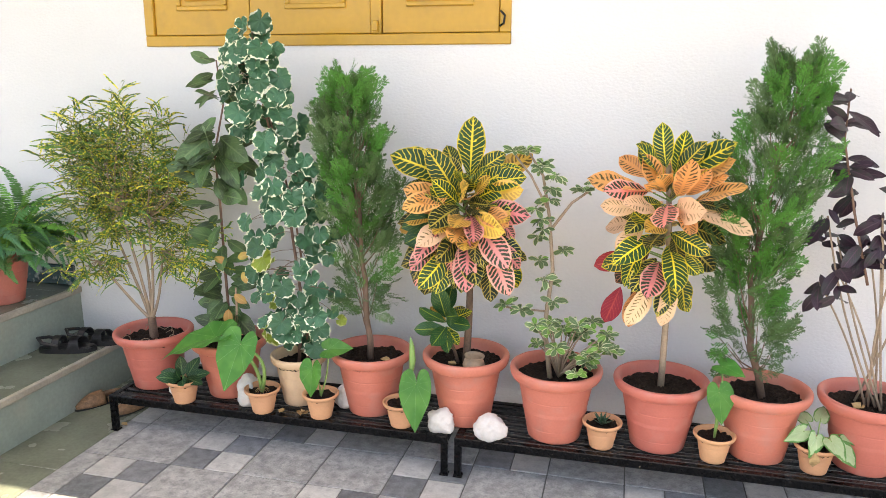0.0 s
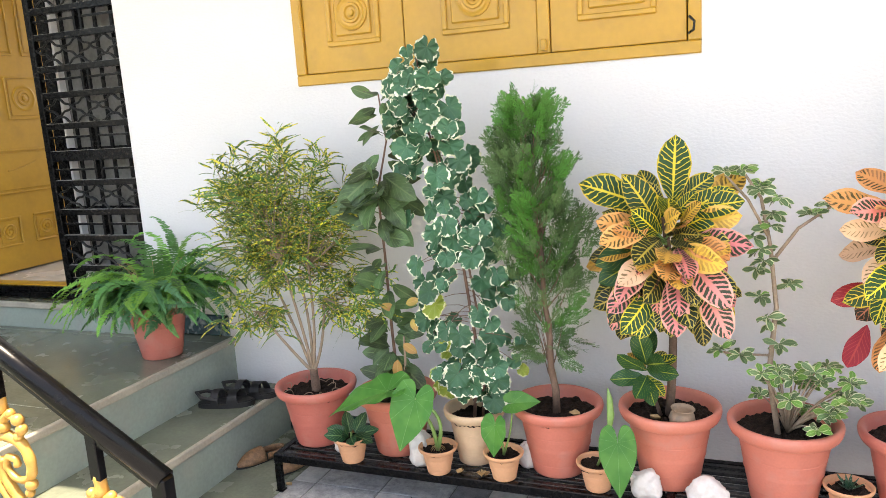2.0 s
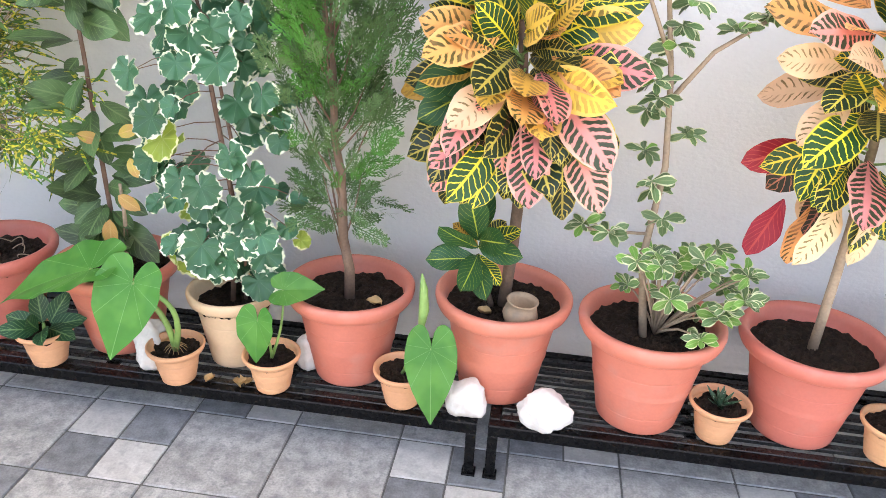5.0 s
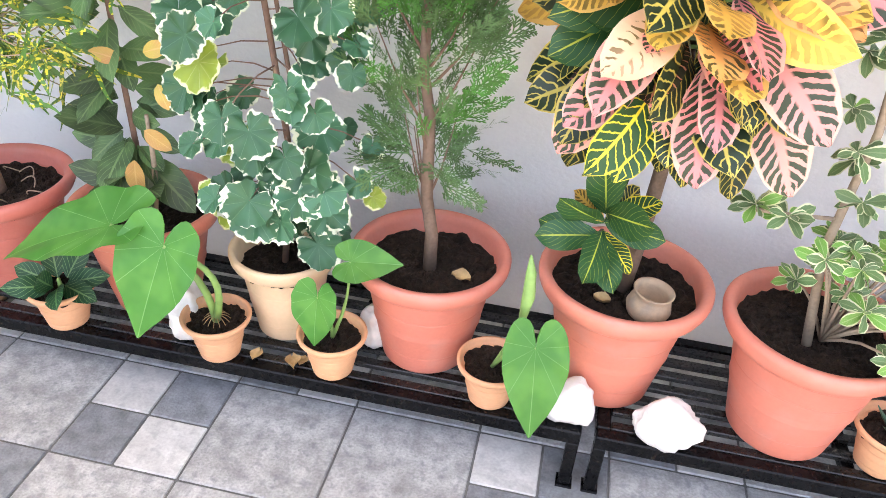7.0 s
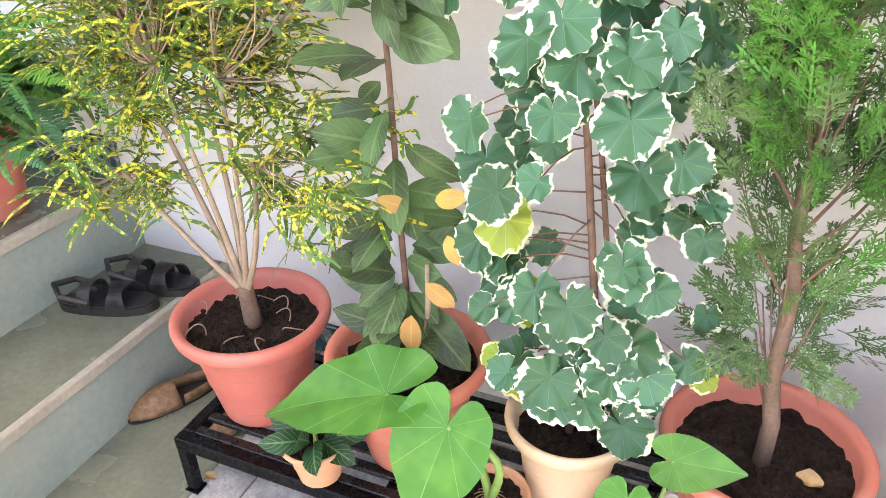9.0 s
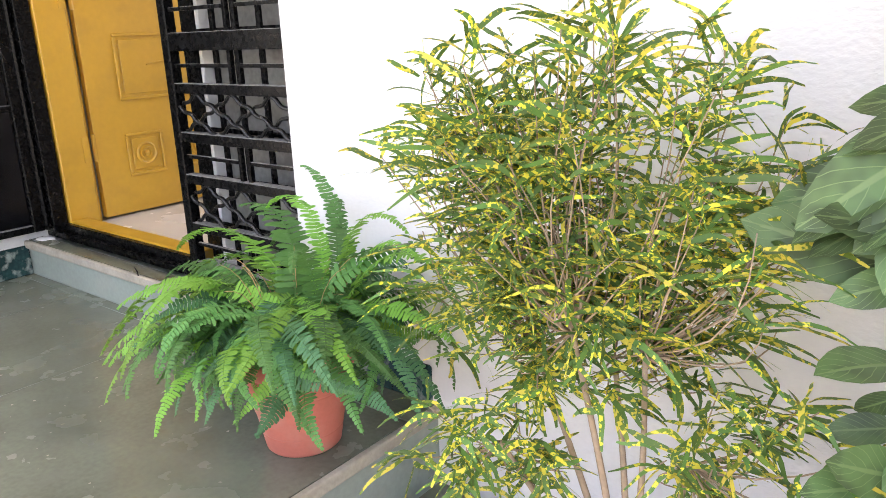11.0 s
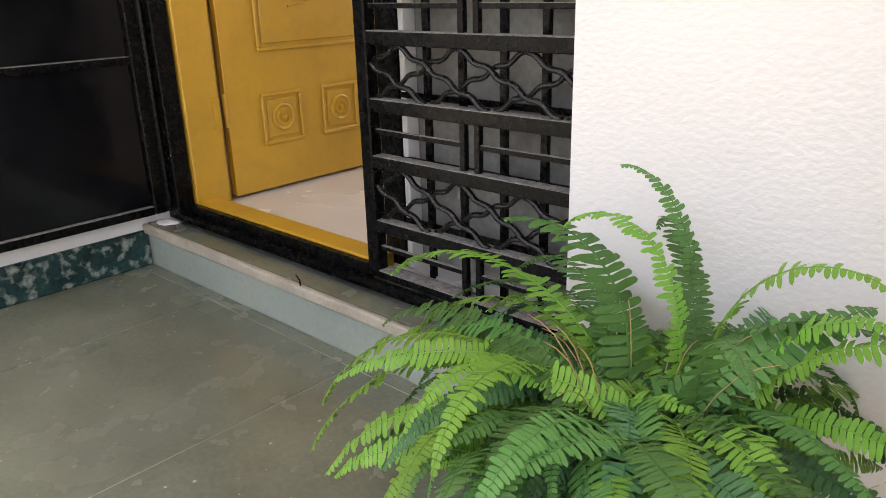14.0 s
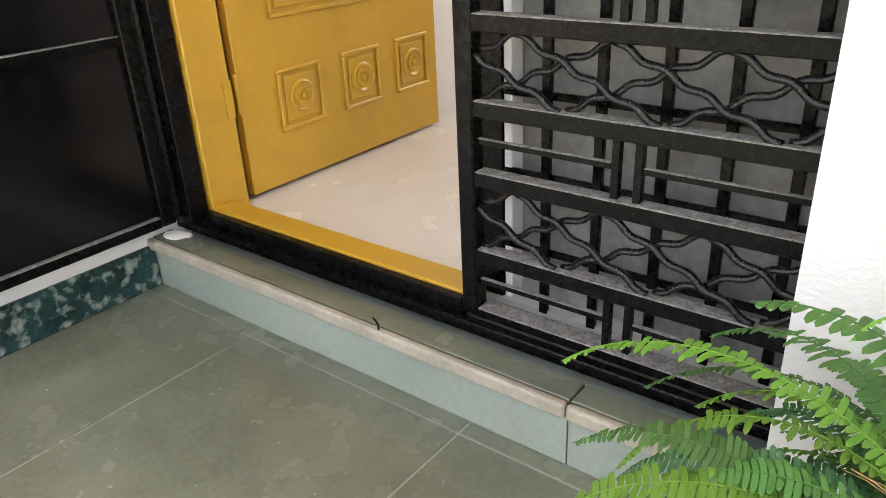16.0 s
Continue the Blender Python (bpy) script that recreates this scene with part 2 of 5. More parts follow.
for x, z in ((NOSE, LAND), (SX, STEP)):
    bm = bmesh.new()
    box(bm, (x - 0.006, 1.6, z - 0.034), (x + 0.016, WALL - 0.001, z + 0.0008), 0.007, 3)
    part("nosing", bm, M_NOSE, stair, "pale worn rounded stone edge")

# door sill
sill = thing("door_sill", "raised stone door sill with rounded pale edge", "sill", kind="structure")
part("sill_core", boxes(((LEFT, SF + 0.02, LAND - 0.02), (DOOR_R + 0.005, 3.45, SILL - 0.033))), M_RISER, sill)
for a, b in ((LEFT, -2.788), (-2.788, DOOR_R + 0.015)):
    part("sill_slab", boxes(((a + 0.0015, SF + 0.016, SILL - 0.03), (b - 0.0015, WALL, SILL)), bevel=0.0015), M_KOTA, sill)
    part("sill_riser", boxes(((a + 0.0015, SF + 0.008, LAND), (b - 0.0015, SF + 0.02, SILL - 0.032)), bevel=0.001), M_RISER, sill)
    bm = bmesh.new(); box(bm, (a + 0.001, SF - 0.008, SILL - 0.034), (b - 0.001, SF + 0.014, SILL + 0.0008), 0.008, 3)
    part("nosing", bm, M_NOSE, sill, "pale rounded stone edge")

# skirting
for lo, hi in (((LEFT, 1.95, LAND), (LEFT + 0.016, SF + 0.006, 0.603)),):
    structure("baseboard_west", boxes((lo, hi), bevel=0.004), M_MARBLE, "dark green marble skirting with chipped white streaks")
bm = bmesh.new(); box(bm, (DOOR_R + 0.022, WALL - 0.016, LAND), (NOSE - 0.01, WALL, 0.585), 0.006)
structure("baseboard_north", bm, M_MARBLE, "dark green marble skirting on the landing")
structure("baseboard_east", boxes(((SX + 0.002, WALL - 0.016, 0.004), (-1.25, WALL, 0.105)), bevel=0.004), M_MARBLE, "dark green marble skirting at the foot of the house wall")
# stone strip before the steps
for a, b in ((-0.4, 1.02), (1.02, 2.26), (2.26, WALL)):
    structure("kerb_slab", boxes(((SX - 0.01, a + 0.002, -0.03), (-1.345, b - 0.002, 0.003)), bevel=0.002), M_KOTA, "grey-green stone strip at the foot of the steps")
structure("yard_slab", boxes(((-6, -5, -0.031), (SX - 0.02, 1.58, -0.004))), M_KOTA, "grey-green stone paving beside the steps")


# ---- window with yellow shutters ----
def rosette(bm, c, r, axis):
    """Turned rings on a panel; axis 'y' faces -y, 'x' faces +x."""
    tmp = bmesh.new()
    lathe(tmp, [(r, 0), (r, 0.008), (r * 0.88, 0.012), (r * 0.74, 0.006), (r * 0.6, 0.005), (r * 0.55, 0.012), (r * 0.42, 0.012), (r * 0.34, 0.005), (r * 0.22, 0.006), (r * 0.18, 0.016), (0, 0.019)], 28)
    rot = Matrix.Rotation(radians(90), 4, "X") if axis == "y" else Matrix.Rotation(radians(90), 4, "Y")
    tmp.transform(Matrix.Translation(c) @ rot)
    me = bpy.data.meshes.new("tmp"); tmp.to_mesh(me); tmp.free()
    bm.from_mesh(me); bpy.data.meshes.remove(me)


def panel_y(bm, x0, x1, z0, z1, y):
    """A raised field framed by a moulding, on a leaf whose face is at y and looks to -y."""
    w = 0.022
    for lo, hi in (((x0, y - 0.012, z0), (x1, y, z0 + w)), ((x0, y - 0.012, z1 - w), (x1, y, z1)), ((x0, y - 0.012, z0 + w), (x0 + w, y, z1 - w)), ((x1 - w, y - 0.012, z0 + w), (x1, y, z1 - w))):
        box(bm, lo, hi, 0.004)
    box(bm, (x0 + w + 0.02, y - 0.009, z0 + w + 0.02), (x1 - w - 0.02, y, z1 - w - 0.02), 0.006)


win = thing("window_1", "closed yellow-painted wooden window shutters with carved panels", "window", kind="structure")
for lo, hi in (((W0, WALL - 0.012, WZ0), (W1, 3.29, WZ0 + 0.047)), ((W0, WALL - 0.012, WZ1 - 0.05), (W1, 3.29, WZ1)), ((W0, WALL - 0.012, WZ0 + 0.048), (W0 + 0.047, 3.29, WZ1 - 0.051)), ((W1 - 0.047, WALL - 0.012, WZ0 + 0.048), (W1, 3.29, WZ1 - 0.051)), ((-0.301, WALL - 0.008, WZ0 + 0.048), (-0.252, 3.29, WZ1 - 0.051))):
    part("window_frame", boxes((lo, hi), bevel=0.004), M_YELLOW, win)
for x0, x1, pa, pb in ((-1.371, -0.884, -1.25, -0.992), (-0.880, -0.303, -0.705, -0.415), (-0.249, 0.263, -0.141, 0.156)):
    sh = part("shutter", boxes(((x0, WALL + 0.004, WZ0 + 0.05), (x1, 3.245, WZ1 - 0.053)), bevel=0.003), M_YELLOW, win)
    for z0 in (1.845, 2.18, 2.51):
        bm = bmesh.new(); panel_y(bm, pa, pb, z0, z0 + 0.27, WALL + 0.004)
        rosette(bm, ((pa + pb) / 2, WALL - 0.004, z0 + 0.135), 0.075, "y")
        part("carved_panel", bm, M_YELLOW, sh)
for x in (-1.38, -0.306, 0.267):
    for z in (1.99, 2.62):
        bm = bmesh.new(); tube(bm, [(x, WALL - 0.012, z - 0.05), (x, WALL - 0.012, z + 0.05)], 0.006, 8)
        part("hinge", bm, M_YELLOW, win)
bm = boxes(((-0.285, WALL - 0.03, 1.745), (-0.263, WALL - 0.006, 1.79)), bevel=0.004)
part("turn_button", bm, M_YELLOW, win, "small wooden turn button")
bm = bmesh.new(); tube(bm, [(0.27, WALL - 0.018, 1.76), (0.288, WALL - 0.03, 1.77), (0.292, WALL - 0.03, 1.80), (0.272, WALL - 0.02, 1.82)], 0.005, 6)
part("hook", bm, M_DUSTY, win, "dark rusted hook")

# ---- entrance door ----
door = thing("door_1", "open yellow wooden door with carved square panels", "door", kind="structure")
DX, DY = -4.07, 0.18
leaf = part("door_leaf", boxes(((DX - 0.035, 3.262 + DY, 0.664), (DX, 4.2 + DY, 2.7)), bevel=0.003), M_YELLOW, door)


def panel_x(bm, y0, y1, z0, z1, x, w=0.014, inner=True):
    for lo, hi in (((x, y0, z0), (x + 0.01, y1, z0 + w)), ((x, y0, z1 - w), (x + 0.01, y1, z1)), ((x, y0, z0 + w), (x + 0.01, y0 + w, z1 - w)), ((x, y1 - w, z0 + w), (x + 0.01, y1, z1 - w))):
        box(bm, lo, hi, 0.003)
    if inner:
        box(bm, (x, y0 + w + 0.012, z0 + w + 0.012), (x + 0.005, y1 - w - 0.012, z1 - w - 0.012), 0.003)


for y0, y1, z0, z1, ros in ((3.405, 3.592, 0.82, 1.02, 0.052), (3.69, 3.872, 0.82, 1.02, 0.052), (3.96, 4.14, 0.82, 1.02, 0.052), (3.41, 4.14, 1.165, 1.462, 0), (3.41, 3.533, 1.65, 1.94, 0), (3.632, 3.90, 1.65, 1.94, 0.088), (3.98, 4.14, 1.65, 1.94, 0), (3.41, 3.73, 2.07, 2.58, 0), (3.80, 4.14, 2.07, 2.58, 0)):
    y0, y1, z0, z1 = y0 + DY, y1 + DY, z0 + 0.012, z1 + 0.008
    bm = bmesh.new(); panel_x(bm, y0, y1, z0, z1, DX)
    if ros:
        rosette(bm, (DX + 0.002, (y0 + y1) / 2, (z0 + z1) / 2), ros, "x")
    part("carved_panel", bm, M_YELLOW, leaf)
bm = bmesh.new()
tube(bm, [(DX + 0.009, 3.74, 1.33), (DX + 0.009, 3.84, 1.345), (DX + 0.009, 3.96, 1.385)], 0.004, 6)
part("carved_line", bm, M_YELLOW, leaf)
for z in (0.985, 1.63, 2.35):
    bm = bmesh.new(); tube(bm, [(DX + 0.004, 3.436, z - 0.06), (DX + 0.004, 3.436, z + 0.06)], 0.009, 10)
    box(bm, (-4.052, 3.372, z - 0.055), (-4.042, 3.399, z + 0.055))
    part("hinge", bm, M_YELLOW, door)
for lo, hi in (((LEFT + 0.002, 3.268, SILL), (-4.046, 3.40, 2.74)), ((LEFT + 0.002, 3.4005, SILL), (-4.085, 3.428, 2.74)), ((-4.045, 3.264, SILL), (-3.125, 3.345, 0.690)), ((-4.045, 3.268, 2.705), (-3.125, 3.34, 2.74))):
    part("door_frame", boxes((lo, hi), bevel=0.004), M_YELLOW, door, "yellow painted door frame")

# ---- black metal gate: fixed frame, open sheeted leaf, closed grille leaf ----
GATE_X = -3.123
gate = thing("gate_frame", "black painted steel frame of the entrance gate", "frame", kind="structure")
for lo, hi in (((LEFT + 0.001, 3.212, SILL), (DOOR_R + 0.09, 3.238, SILL + 0.028)), ((LEFT + 0.106, 3.2385, SILL), (GATE_X, 3.2635, 0.684)), ((LEFT + 0.001, 3.20, SILL + 0.027), (LEFT + 0.105, 3.262, 2.77)), ((LEFT + 0.106, 3.21, 2.742), (DOOR_R + 0.09, 3.256, 2.77))):
    part("frame_bar", boxes((lo, hi), bevel=0.003), M_BLACK, gate)
LX = -4.128
sheet_leaf = thing("gate_leaf", "open black steel gate leaf with glossy sheet panels", "gate")
Y0, Y1 = 2.1, 3.185
for y in (Y0, Y1 - 0.045):
    part("stile", boxes(((LX - 0.02, y, 0.66), (LX + 0.018, y + 0.045, 2.7)), bevel=0.004), M_BLACK, sheet_leaf)
for z0, h in ((0.66, 0.03), (1.172, 0.026), (1.725, 0.03), (2.67, 0.03)):
    dusty_bar("rail", (LX - 0.018, Y0 + 0.046, z0), (LX + 0.016, Y1 - 0.046, z0 + h), sheet_leaf)
for z0, z1 in ((0.691, 1.171), (1.199, 1.724)):
    part("sheet", boxes(((LX - 0.006, Y0 + 0.046, z0), (LX - 0.002, Y1 - 0.046, z1))), M_SHEET, sheet_leaf, "glossy black steel sheet")
for y in (2.85, 2.5, 2.15):
    bm = bmesh.new(); tube(bm, [(LX, y, 1.756), (LX, min(y + 0.25, 3.13), 2.1)], 0.007, 6)
    part("bar", bm, M_BLACK, sheet_leaf)
bm = bmesh.new(); tube(bm, [(LX + 0.02, 3.19, 0.68), (LX + 0.02, 3.19, 2.6)], 0.012, 8)
part("hinge_rod", bm, M_BLACK, sheet_leaf)

grille = thing("grille_leaf", "black steel grille gate leaf with twisted lattice bars, dusty", "gate")
GY, GX0, GX1 = 3.262, -3.122, DOOR_R + 0.09
part("stile", boxes(((GX0, GY - 0.02, SILL + 0.028), (GX0 + 0.04, GY + 0.02, 2.72)), bevel=0.004), M_BLACK, grille)
# flat bars by the height of their upper edge
flats = (0.816, 0.988, 1.132, 1.294, 1.455, 1.603, 1.769, 1.907, 2.074, 2.208, 2.38, 2.66)
GL, GR = GX0 + 0.041, GX1 - 0.041
for z in flats:
    h = 0.058 if z == 1.455 else 0.033
    dusty_bar("flat_bar", (GL, GY - 0.018, z - h), (GR, GY + 0.018, z), grille)
dusty_bar("bottom_rail", (GL, GY - 0.02, SILL + 0.028), (GR, GY + 0.03, SILL + 0.05), grille)
for z, za, zb in ((0.735, 0.674, 0.783), (1.048, 0.988, 1.099), (1.35, 1.294, 1.397), (1.527, 1.455, 1.57), (1.836, 1.769, 1.874), (2.141, 2.074, 2.175)):
    dusty_bar("thin_bar", (GL, GY - 0.006, z - 0.006), (-2.793, GY + 0.006, z + 0.006), grille, 0.001)
    dusty_bar("thin_bar", (-2.733, GY - 0.006, z - 0.006), (GR, GY + 0.006, z + 0.006), grille, 0.001)
    for x in (-2.792, -2.749):
        part("short_post", boxes(((x, GY - 0.008, za), (x + 0.015, GY + 0.008, zb)), bevel=0.001), M_BLACK, grille)
# crossed bars with a double wave, welded where they meet
for za, zb in ((0.816, 0.955), (1.132, 1.261), (1.603, 1.736), (1.907, 2.041), (2.208, 2.347)):
    for k in range(-3, 6):
        for sgn in (1, -1):
            pts = []
            for q in range(33):
                u = q / 32
                x = GL + 0.19 * k + (0.0 if sgn > 0 else 0.374) + sgn * 0.28 * u
                w = math.sin(u * math.pi * 8)
                if GL - 0.004 < x < GR + 0.004:
                    pts.append((x + sgn * 0.002 * w, GY + sgn * 0.007, za + (zb - za) * u - 0.004 * w))
            if len(pts) > 3:
                bm = bmesh.new(); tube(bm, pts, 0.0075, 8, flat=0.8)
                part("twisted_bar", bm, M_DUSTY, grille, smooth=True)

side = thing("side_light", "dusty dark grey board with black bars beside the door", "window", kind="structure")
part("board", boxes(((-3.16, 3.40, 0.5), (DOOR_R + 0.097, 3.44, 2.9))), M_GREYBACK, side)
part("dark_edge", boxes(((-3.16, 3.35, 0.646), (-3.085, 3.375, 2.9))), M_BLACK, side, "black steel edge post")
part("post", boxes(((-3.082, 3.355, 0.646), (-3.062, 3.399, 2.9)), bevel=0.002), M_WALL, side, "white painted post")
for x in (-2.985, -2.87, -2.745, -2.63, -2.515):
    part("bar", boxes(((x, 3.34, 0.646), (x + 0.02, 3.354, 2.8)), bevel=0.002), M_BLACK, side)
for z in (0.78, 0.95, 1.12, 1.45, 1.75):
    part("cross_bar", boxes(((-3.085, 3.3545, z), (DOOR_R + 0.097, 3.362, z + 0.016)), bevel=0.001), M_BLACK, side)

# ---- handrail ----
rail = thing("stair_railing", "black steel handrail with ornate gold cast balusters", "railing")
RY = 1.613
RX = -0.13
bm = bmesh.new(); box(bm, (RX - 0.868, RY - 0.024, 0), (RX - 0.820, RY + 0.024, 0.63), 0.006)
part("post", bm, M_RAIL, rail)
bm = bmesh.new(); tube(bm, [(RX - 0.835, RY, 0.62), (RX - 1.96, RY, 1.30)], 0.03, 20)
part("handrail", bm, M_RAIL, rail, smooth=True)
bm = bmesh.new(); tube(bm, [(RX - 0.875, RY, 0.605), (RX - 1.95, RY, 1.255)], 0.015, 4)
part("flat_bar", bm, M_RAIL, rail)
bm = bmesh.new(); box(bm, (RX - 1.985, RY - 0.024, LAND), (RX - 1.937, RY + 0.024, 1.30), 0.006)
part("post", bm, M_RAIL, rail)


def baluster(bx, top, base):
    """A cast baluster: neck, knot of curls, teardrop loop with an inner scroll, crossing legs with knobs."""
    bm = bmesh.new()
    at = lambda x, z: (bx + 1.2 * x, RY, top + z)

    def knob(x, z, r):
        bmesh.ops.create_icosphere(bm, subdivisions=2, radius=r * 1.1, matrix=Matrix.Translation(at(x, z)))

    def limb(pts, r0, r1, n=20):
        k = len(pts) - 1
        fine = []
        for i in range(n + 1):
            q = i / n * k
            a = min(int(q), k - 1); f = q - a
            p0, p1, p2, p3 = (Vector(at(*pts[max(0, min(k, a + d))])) for d in (-1, 0, 1, 2))
            fine.append(0.5 * ((2 * p1) + (p2 - p0) * f + (2 * p0 - 5 * p1 + 4 * p2 - p3) * f * f + (3 * p1 - p0 - 3 * p2 + p3) * f ** 3))
        tube(bm, fine, [1.2 * (r0 + (r1 - r0) * i / n) + 0.0012 * math.sin(i * 1.7) for i in range(n + 1)], 8, flat=0.8)

    limb([(0, 0.005), (0.003, -0.03), (0.0, -0.055)], 0.014, 0.017, 6)
    for x, z, r in ((-0.03, -0.055, 0.014), (0.03, -0.055, 0.014), (-0.04, -0.08, 0.013), (0.052, -0.072, 0.017), (-0.036, -0.105, 0.014), (0.06, -0.10, 0.016), (0.0, -0.10, 0.017), (0.045, -0.125, 0.014), (-0.045, -0.128, 0.015)):
        knob(x, z, r)
    limb([(0.0, -0.05), (-0.035, -0.07), (-0.03, -0.10), (0.0, -0.085), (0.02, -0.06), (0.055, -0.08), (0.06, -0.115)], 0.012, 0.010)
    limb([(0.01, -0.125), (-0.05, -0.145), (-0.072, -0.21), (-0.055, -0.28), (-0.015, -0.345), (-0.005, -0.38)], 0.012, 0.015)
    limb([(0.0, -0.125), (0.05, -0.145), (0.072, -0.20), (0.062, -0.25), (0.02, -0.262), (-0.012, -0.23), (-0.004, -0.195), (0.022, -0.20), (0.024, -0.222)], 0.014, 0.009, 36)
    limb([(-0.022, -0.20), (-0.03, -0.25), (0.0, -0.31), (0.03, -0.36), (0.045, -0.40)], 0.012, 0.014)
    for x, z, r in ((0.062, -0.272, 0.017), (0.052, -0.30, 0.013), (0.07, -0.345, 0.018), (-0.02, -0.35, 0.015), (-0.04, -0.22, 0.012), (0.08, -0.385, 0.014)):
        knob(x, z, r)
    end = base - top
    if end < -0.44:
        limb([(0.045, -0.39), (0.06, -0.43), (0.03, end + 0.06), (0.0, end)], 0.015, 0.013)
        limb([(-0.005, -0.37), (-0.05, -0.42), (-0.04, end + 0.06), (0.0, end)], 0.014, 0.013)
    else:
        limb([(0.02, -0.36), (0.0, end)], 0.015, 0.015, 6)
    part("baluster", bm, M_GOLD, rail, "gold painted scrollwork baluster", smooth=True)


for bx, bz, base in ((-1.07, 0.70, 0.0), (-1.415, 0.91, 0.0), (-1.75, 1.11, 0.22)):
    bm = bmesh.new(); box(bm, (RX + bx - 0.018, RY - 0.014, bz - 0.11), (RX + bx + 0.018, RY + 0.014, bz + 0.04), 0.003)
    part("stub", bm, M_RAIL, rail)
    baluster(RX + bx, bz - 0.10, base)


# ---- benches ----
def bench(x0, x1, label):
    b = thing("plant_bench", label, "bench", "plant benches under the wall")
    y0, y1, z = 0.0, 0.38, 0.17
    for lo, hi in (((x0, y0, z - 0.035), (x1, y0 + 0.03, z)), ((x0, y1 - 0.03, z - 0.035), (x1, y1, z)), ((x0, y0 + 0.031, z - 0.035), (x0 + 0.03, y1 - 0.031, z)), ((x1 - 0.03, y0 + 0.031, z - 0.035), (x1, y1 - 0.031, z))):
        part("frame_bar", boxes((lo, hi), bevel=0.003), M_BLACK, b)
    n = 7
    for k in range(n):
        y = y0 + 0.045 + k * (y1 - y0 - 0.09) / (n - 1)
        part("slat", boxes(((x0 + 0.031, y - 0.012, z - 0.014), (x1 - 0.031, y + 0.012, z - 0.001)), bevel=0.002), M_DUSTY, b)
    for x in (x0 + 0.5, x0 + 1.0):
        part("cross_bar", boxes(((x, y0 + 0.031, z - 0.033), (x + 0.025, y1 - 0.031, z - 0.0145))), M_BLACK, b)
    for x in (x0, x1 - 0.026):
        for y in (y0 + 0.002, y1 - 0.028):
            part("leg", boxes(((x, y, 0.006), (x + 0.026, y + 0.026, z - 0.0355)), bevel=0.002), M_BLACK, b)
            part("foot", boxes(((x - 0.005, y - 0.005, 0.0), (x + 0.031, y + 0.031, 0.006)), bevel=0.001), M_BLACK, b)
    b.matrix_world = pose(-1.36, 2.612, 0, 0, 0, 0.2)
    return b


bench(0.0, 1.55, "low black metal slatted bench carrying flowerpots")
bench(1.58, 3.32, "low black metal slatted bench carrying large flowerpots")
BT = 0.17


# ---- pots ----
def big_pot(x, y, R, H, mat, label, z=BT, soil_drop=0.045, tilt=0.0):
    p = thing("flower_pot", label, "flower pot", "large flowerpots" if R > 0.1 else "small flowerpots", at=(x, y, z))
    bm = bmesh.new()
    rt, rb = R * 0.815, R * 0.57
    lip = H * 0.17
    wall = lambda h: rb + (rt - rb) * h / (H - lip)
    prof = [(0, 0.0), (rb - 0.008, 0), (rb - 0.002, 0.001), (wall(0.004), 0.004), (wall(0.008), 0.008)]
    for zr in (0.185, 0.60):
        h = H * zr
        prof += [(wall(h - 0.004), h - 0.004), (wall(h - 0.0012), h - 0.0012), (wall(h) - 0.0010, h), (wall(h + 0.0012), h + 0.0012), (wall(h + 0.004), h + 0.004)]
    prof += [(wall(H - lip - 0.008), H - lip - 0.008), (rt, H - lip - 0.003), (rt + 0.002, H - lip), (R * 0.90, H - lip + 0.001), (R * 0.93, H - lip + 0.003), (R * 0.95, H - lip * 0.86),
             (R * 0.985, H - lip * 0.6), (R, H - lip * 0.32), (R * 0.995, H - lip * 0.14), (R * 0.975, H - 0.002), (R * 0.95, H), (R * 0.90, H - 0.002), (R * 0.865, H - 0.010), (R * 0.845, H - 0.02), (R * 0.83, H - lip), (R * 0.72, H - lip - 0.1 * H), (R * 0.7, H * 0.4)]
    lathe(bm, prof, 56)
    part("pot_body", bm, mat, p, smooth=True)
    bm = bmesh.new()
    rs, zs = R * 0.835, H - soil_drop
    rng = random.Random(int(x * 1000) + 7)
    n, k = (64, 20) if R > 0.1 else (40, 12)
    rings = [[bm.verts.new((0, 0, zs + 0.008))]]
    for i in range(1, k + 1):
        r = rs * i / k
        rings.append([bm.verts.new((r * math.cos(2 * math.pi * q / n), r * math.sin(2 * math.pi * q / n), zs + 0.010 * noise.noise(Vector((r * 40 * math.cos(2 * math.pi * q / n) + x * 9, r * 40 * math.sin(2 * math.pi * q / n), 0))) + rng.uniform(-0.0045, 0.0045))) for q in range(n)])
    for q in range(n):
        bm.faces.new((rings[0][0], rings[1][q], rings[1][(q + 1) % n]))
        for i in range(1, k):
            bm.faces.new((rings[i][q], rings[i + 1][q], rings[i + 1][(q + 1) % n], rings[i][(q + 1) % n]))
    part("soil", bm, M_SOIL, p, "dark crumbly potting soil")
    return p


TP = "large terracotta-coloured plastic flowerpot with soil on the bench"
POTS = dict(strap=(-1.237, 2.801, 0.175, 0.262), dark=(-0.854, 2.803, 0.170, 0.262), scallop=(-0.512, 2.785, 0.122, 0.222), thuja_a=(-0.183, 2.795, 0.172, 0.272), croton_a=(0.223, 2.805, 0.178, 0.292),
            shrub=(0.594, 2.76, 0.180, 0.290), croton_b=(0.99, 2.785, 0.178, 0.275), thuja_b=(1.35, 2.794, 0.174, 0.275), purple=(1.715, 2.80, 0.174, 0.275))
for key, (x, y, R, h) in POTS.items():
    if key == "scallop":
        big_pot(x, y, R, h, M_CREAM, "cream plastic flowerpot with soil on the bench")
    else:
        big_pot(x, y, R, h, M_TERRA, TP)
FERN_AT = (-2.118, 2.865)
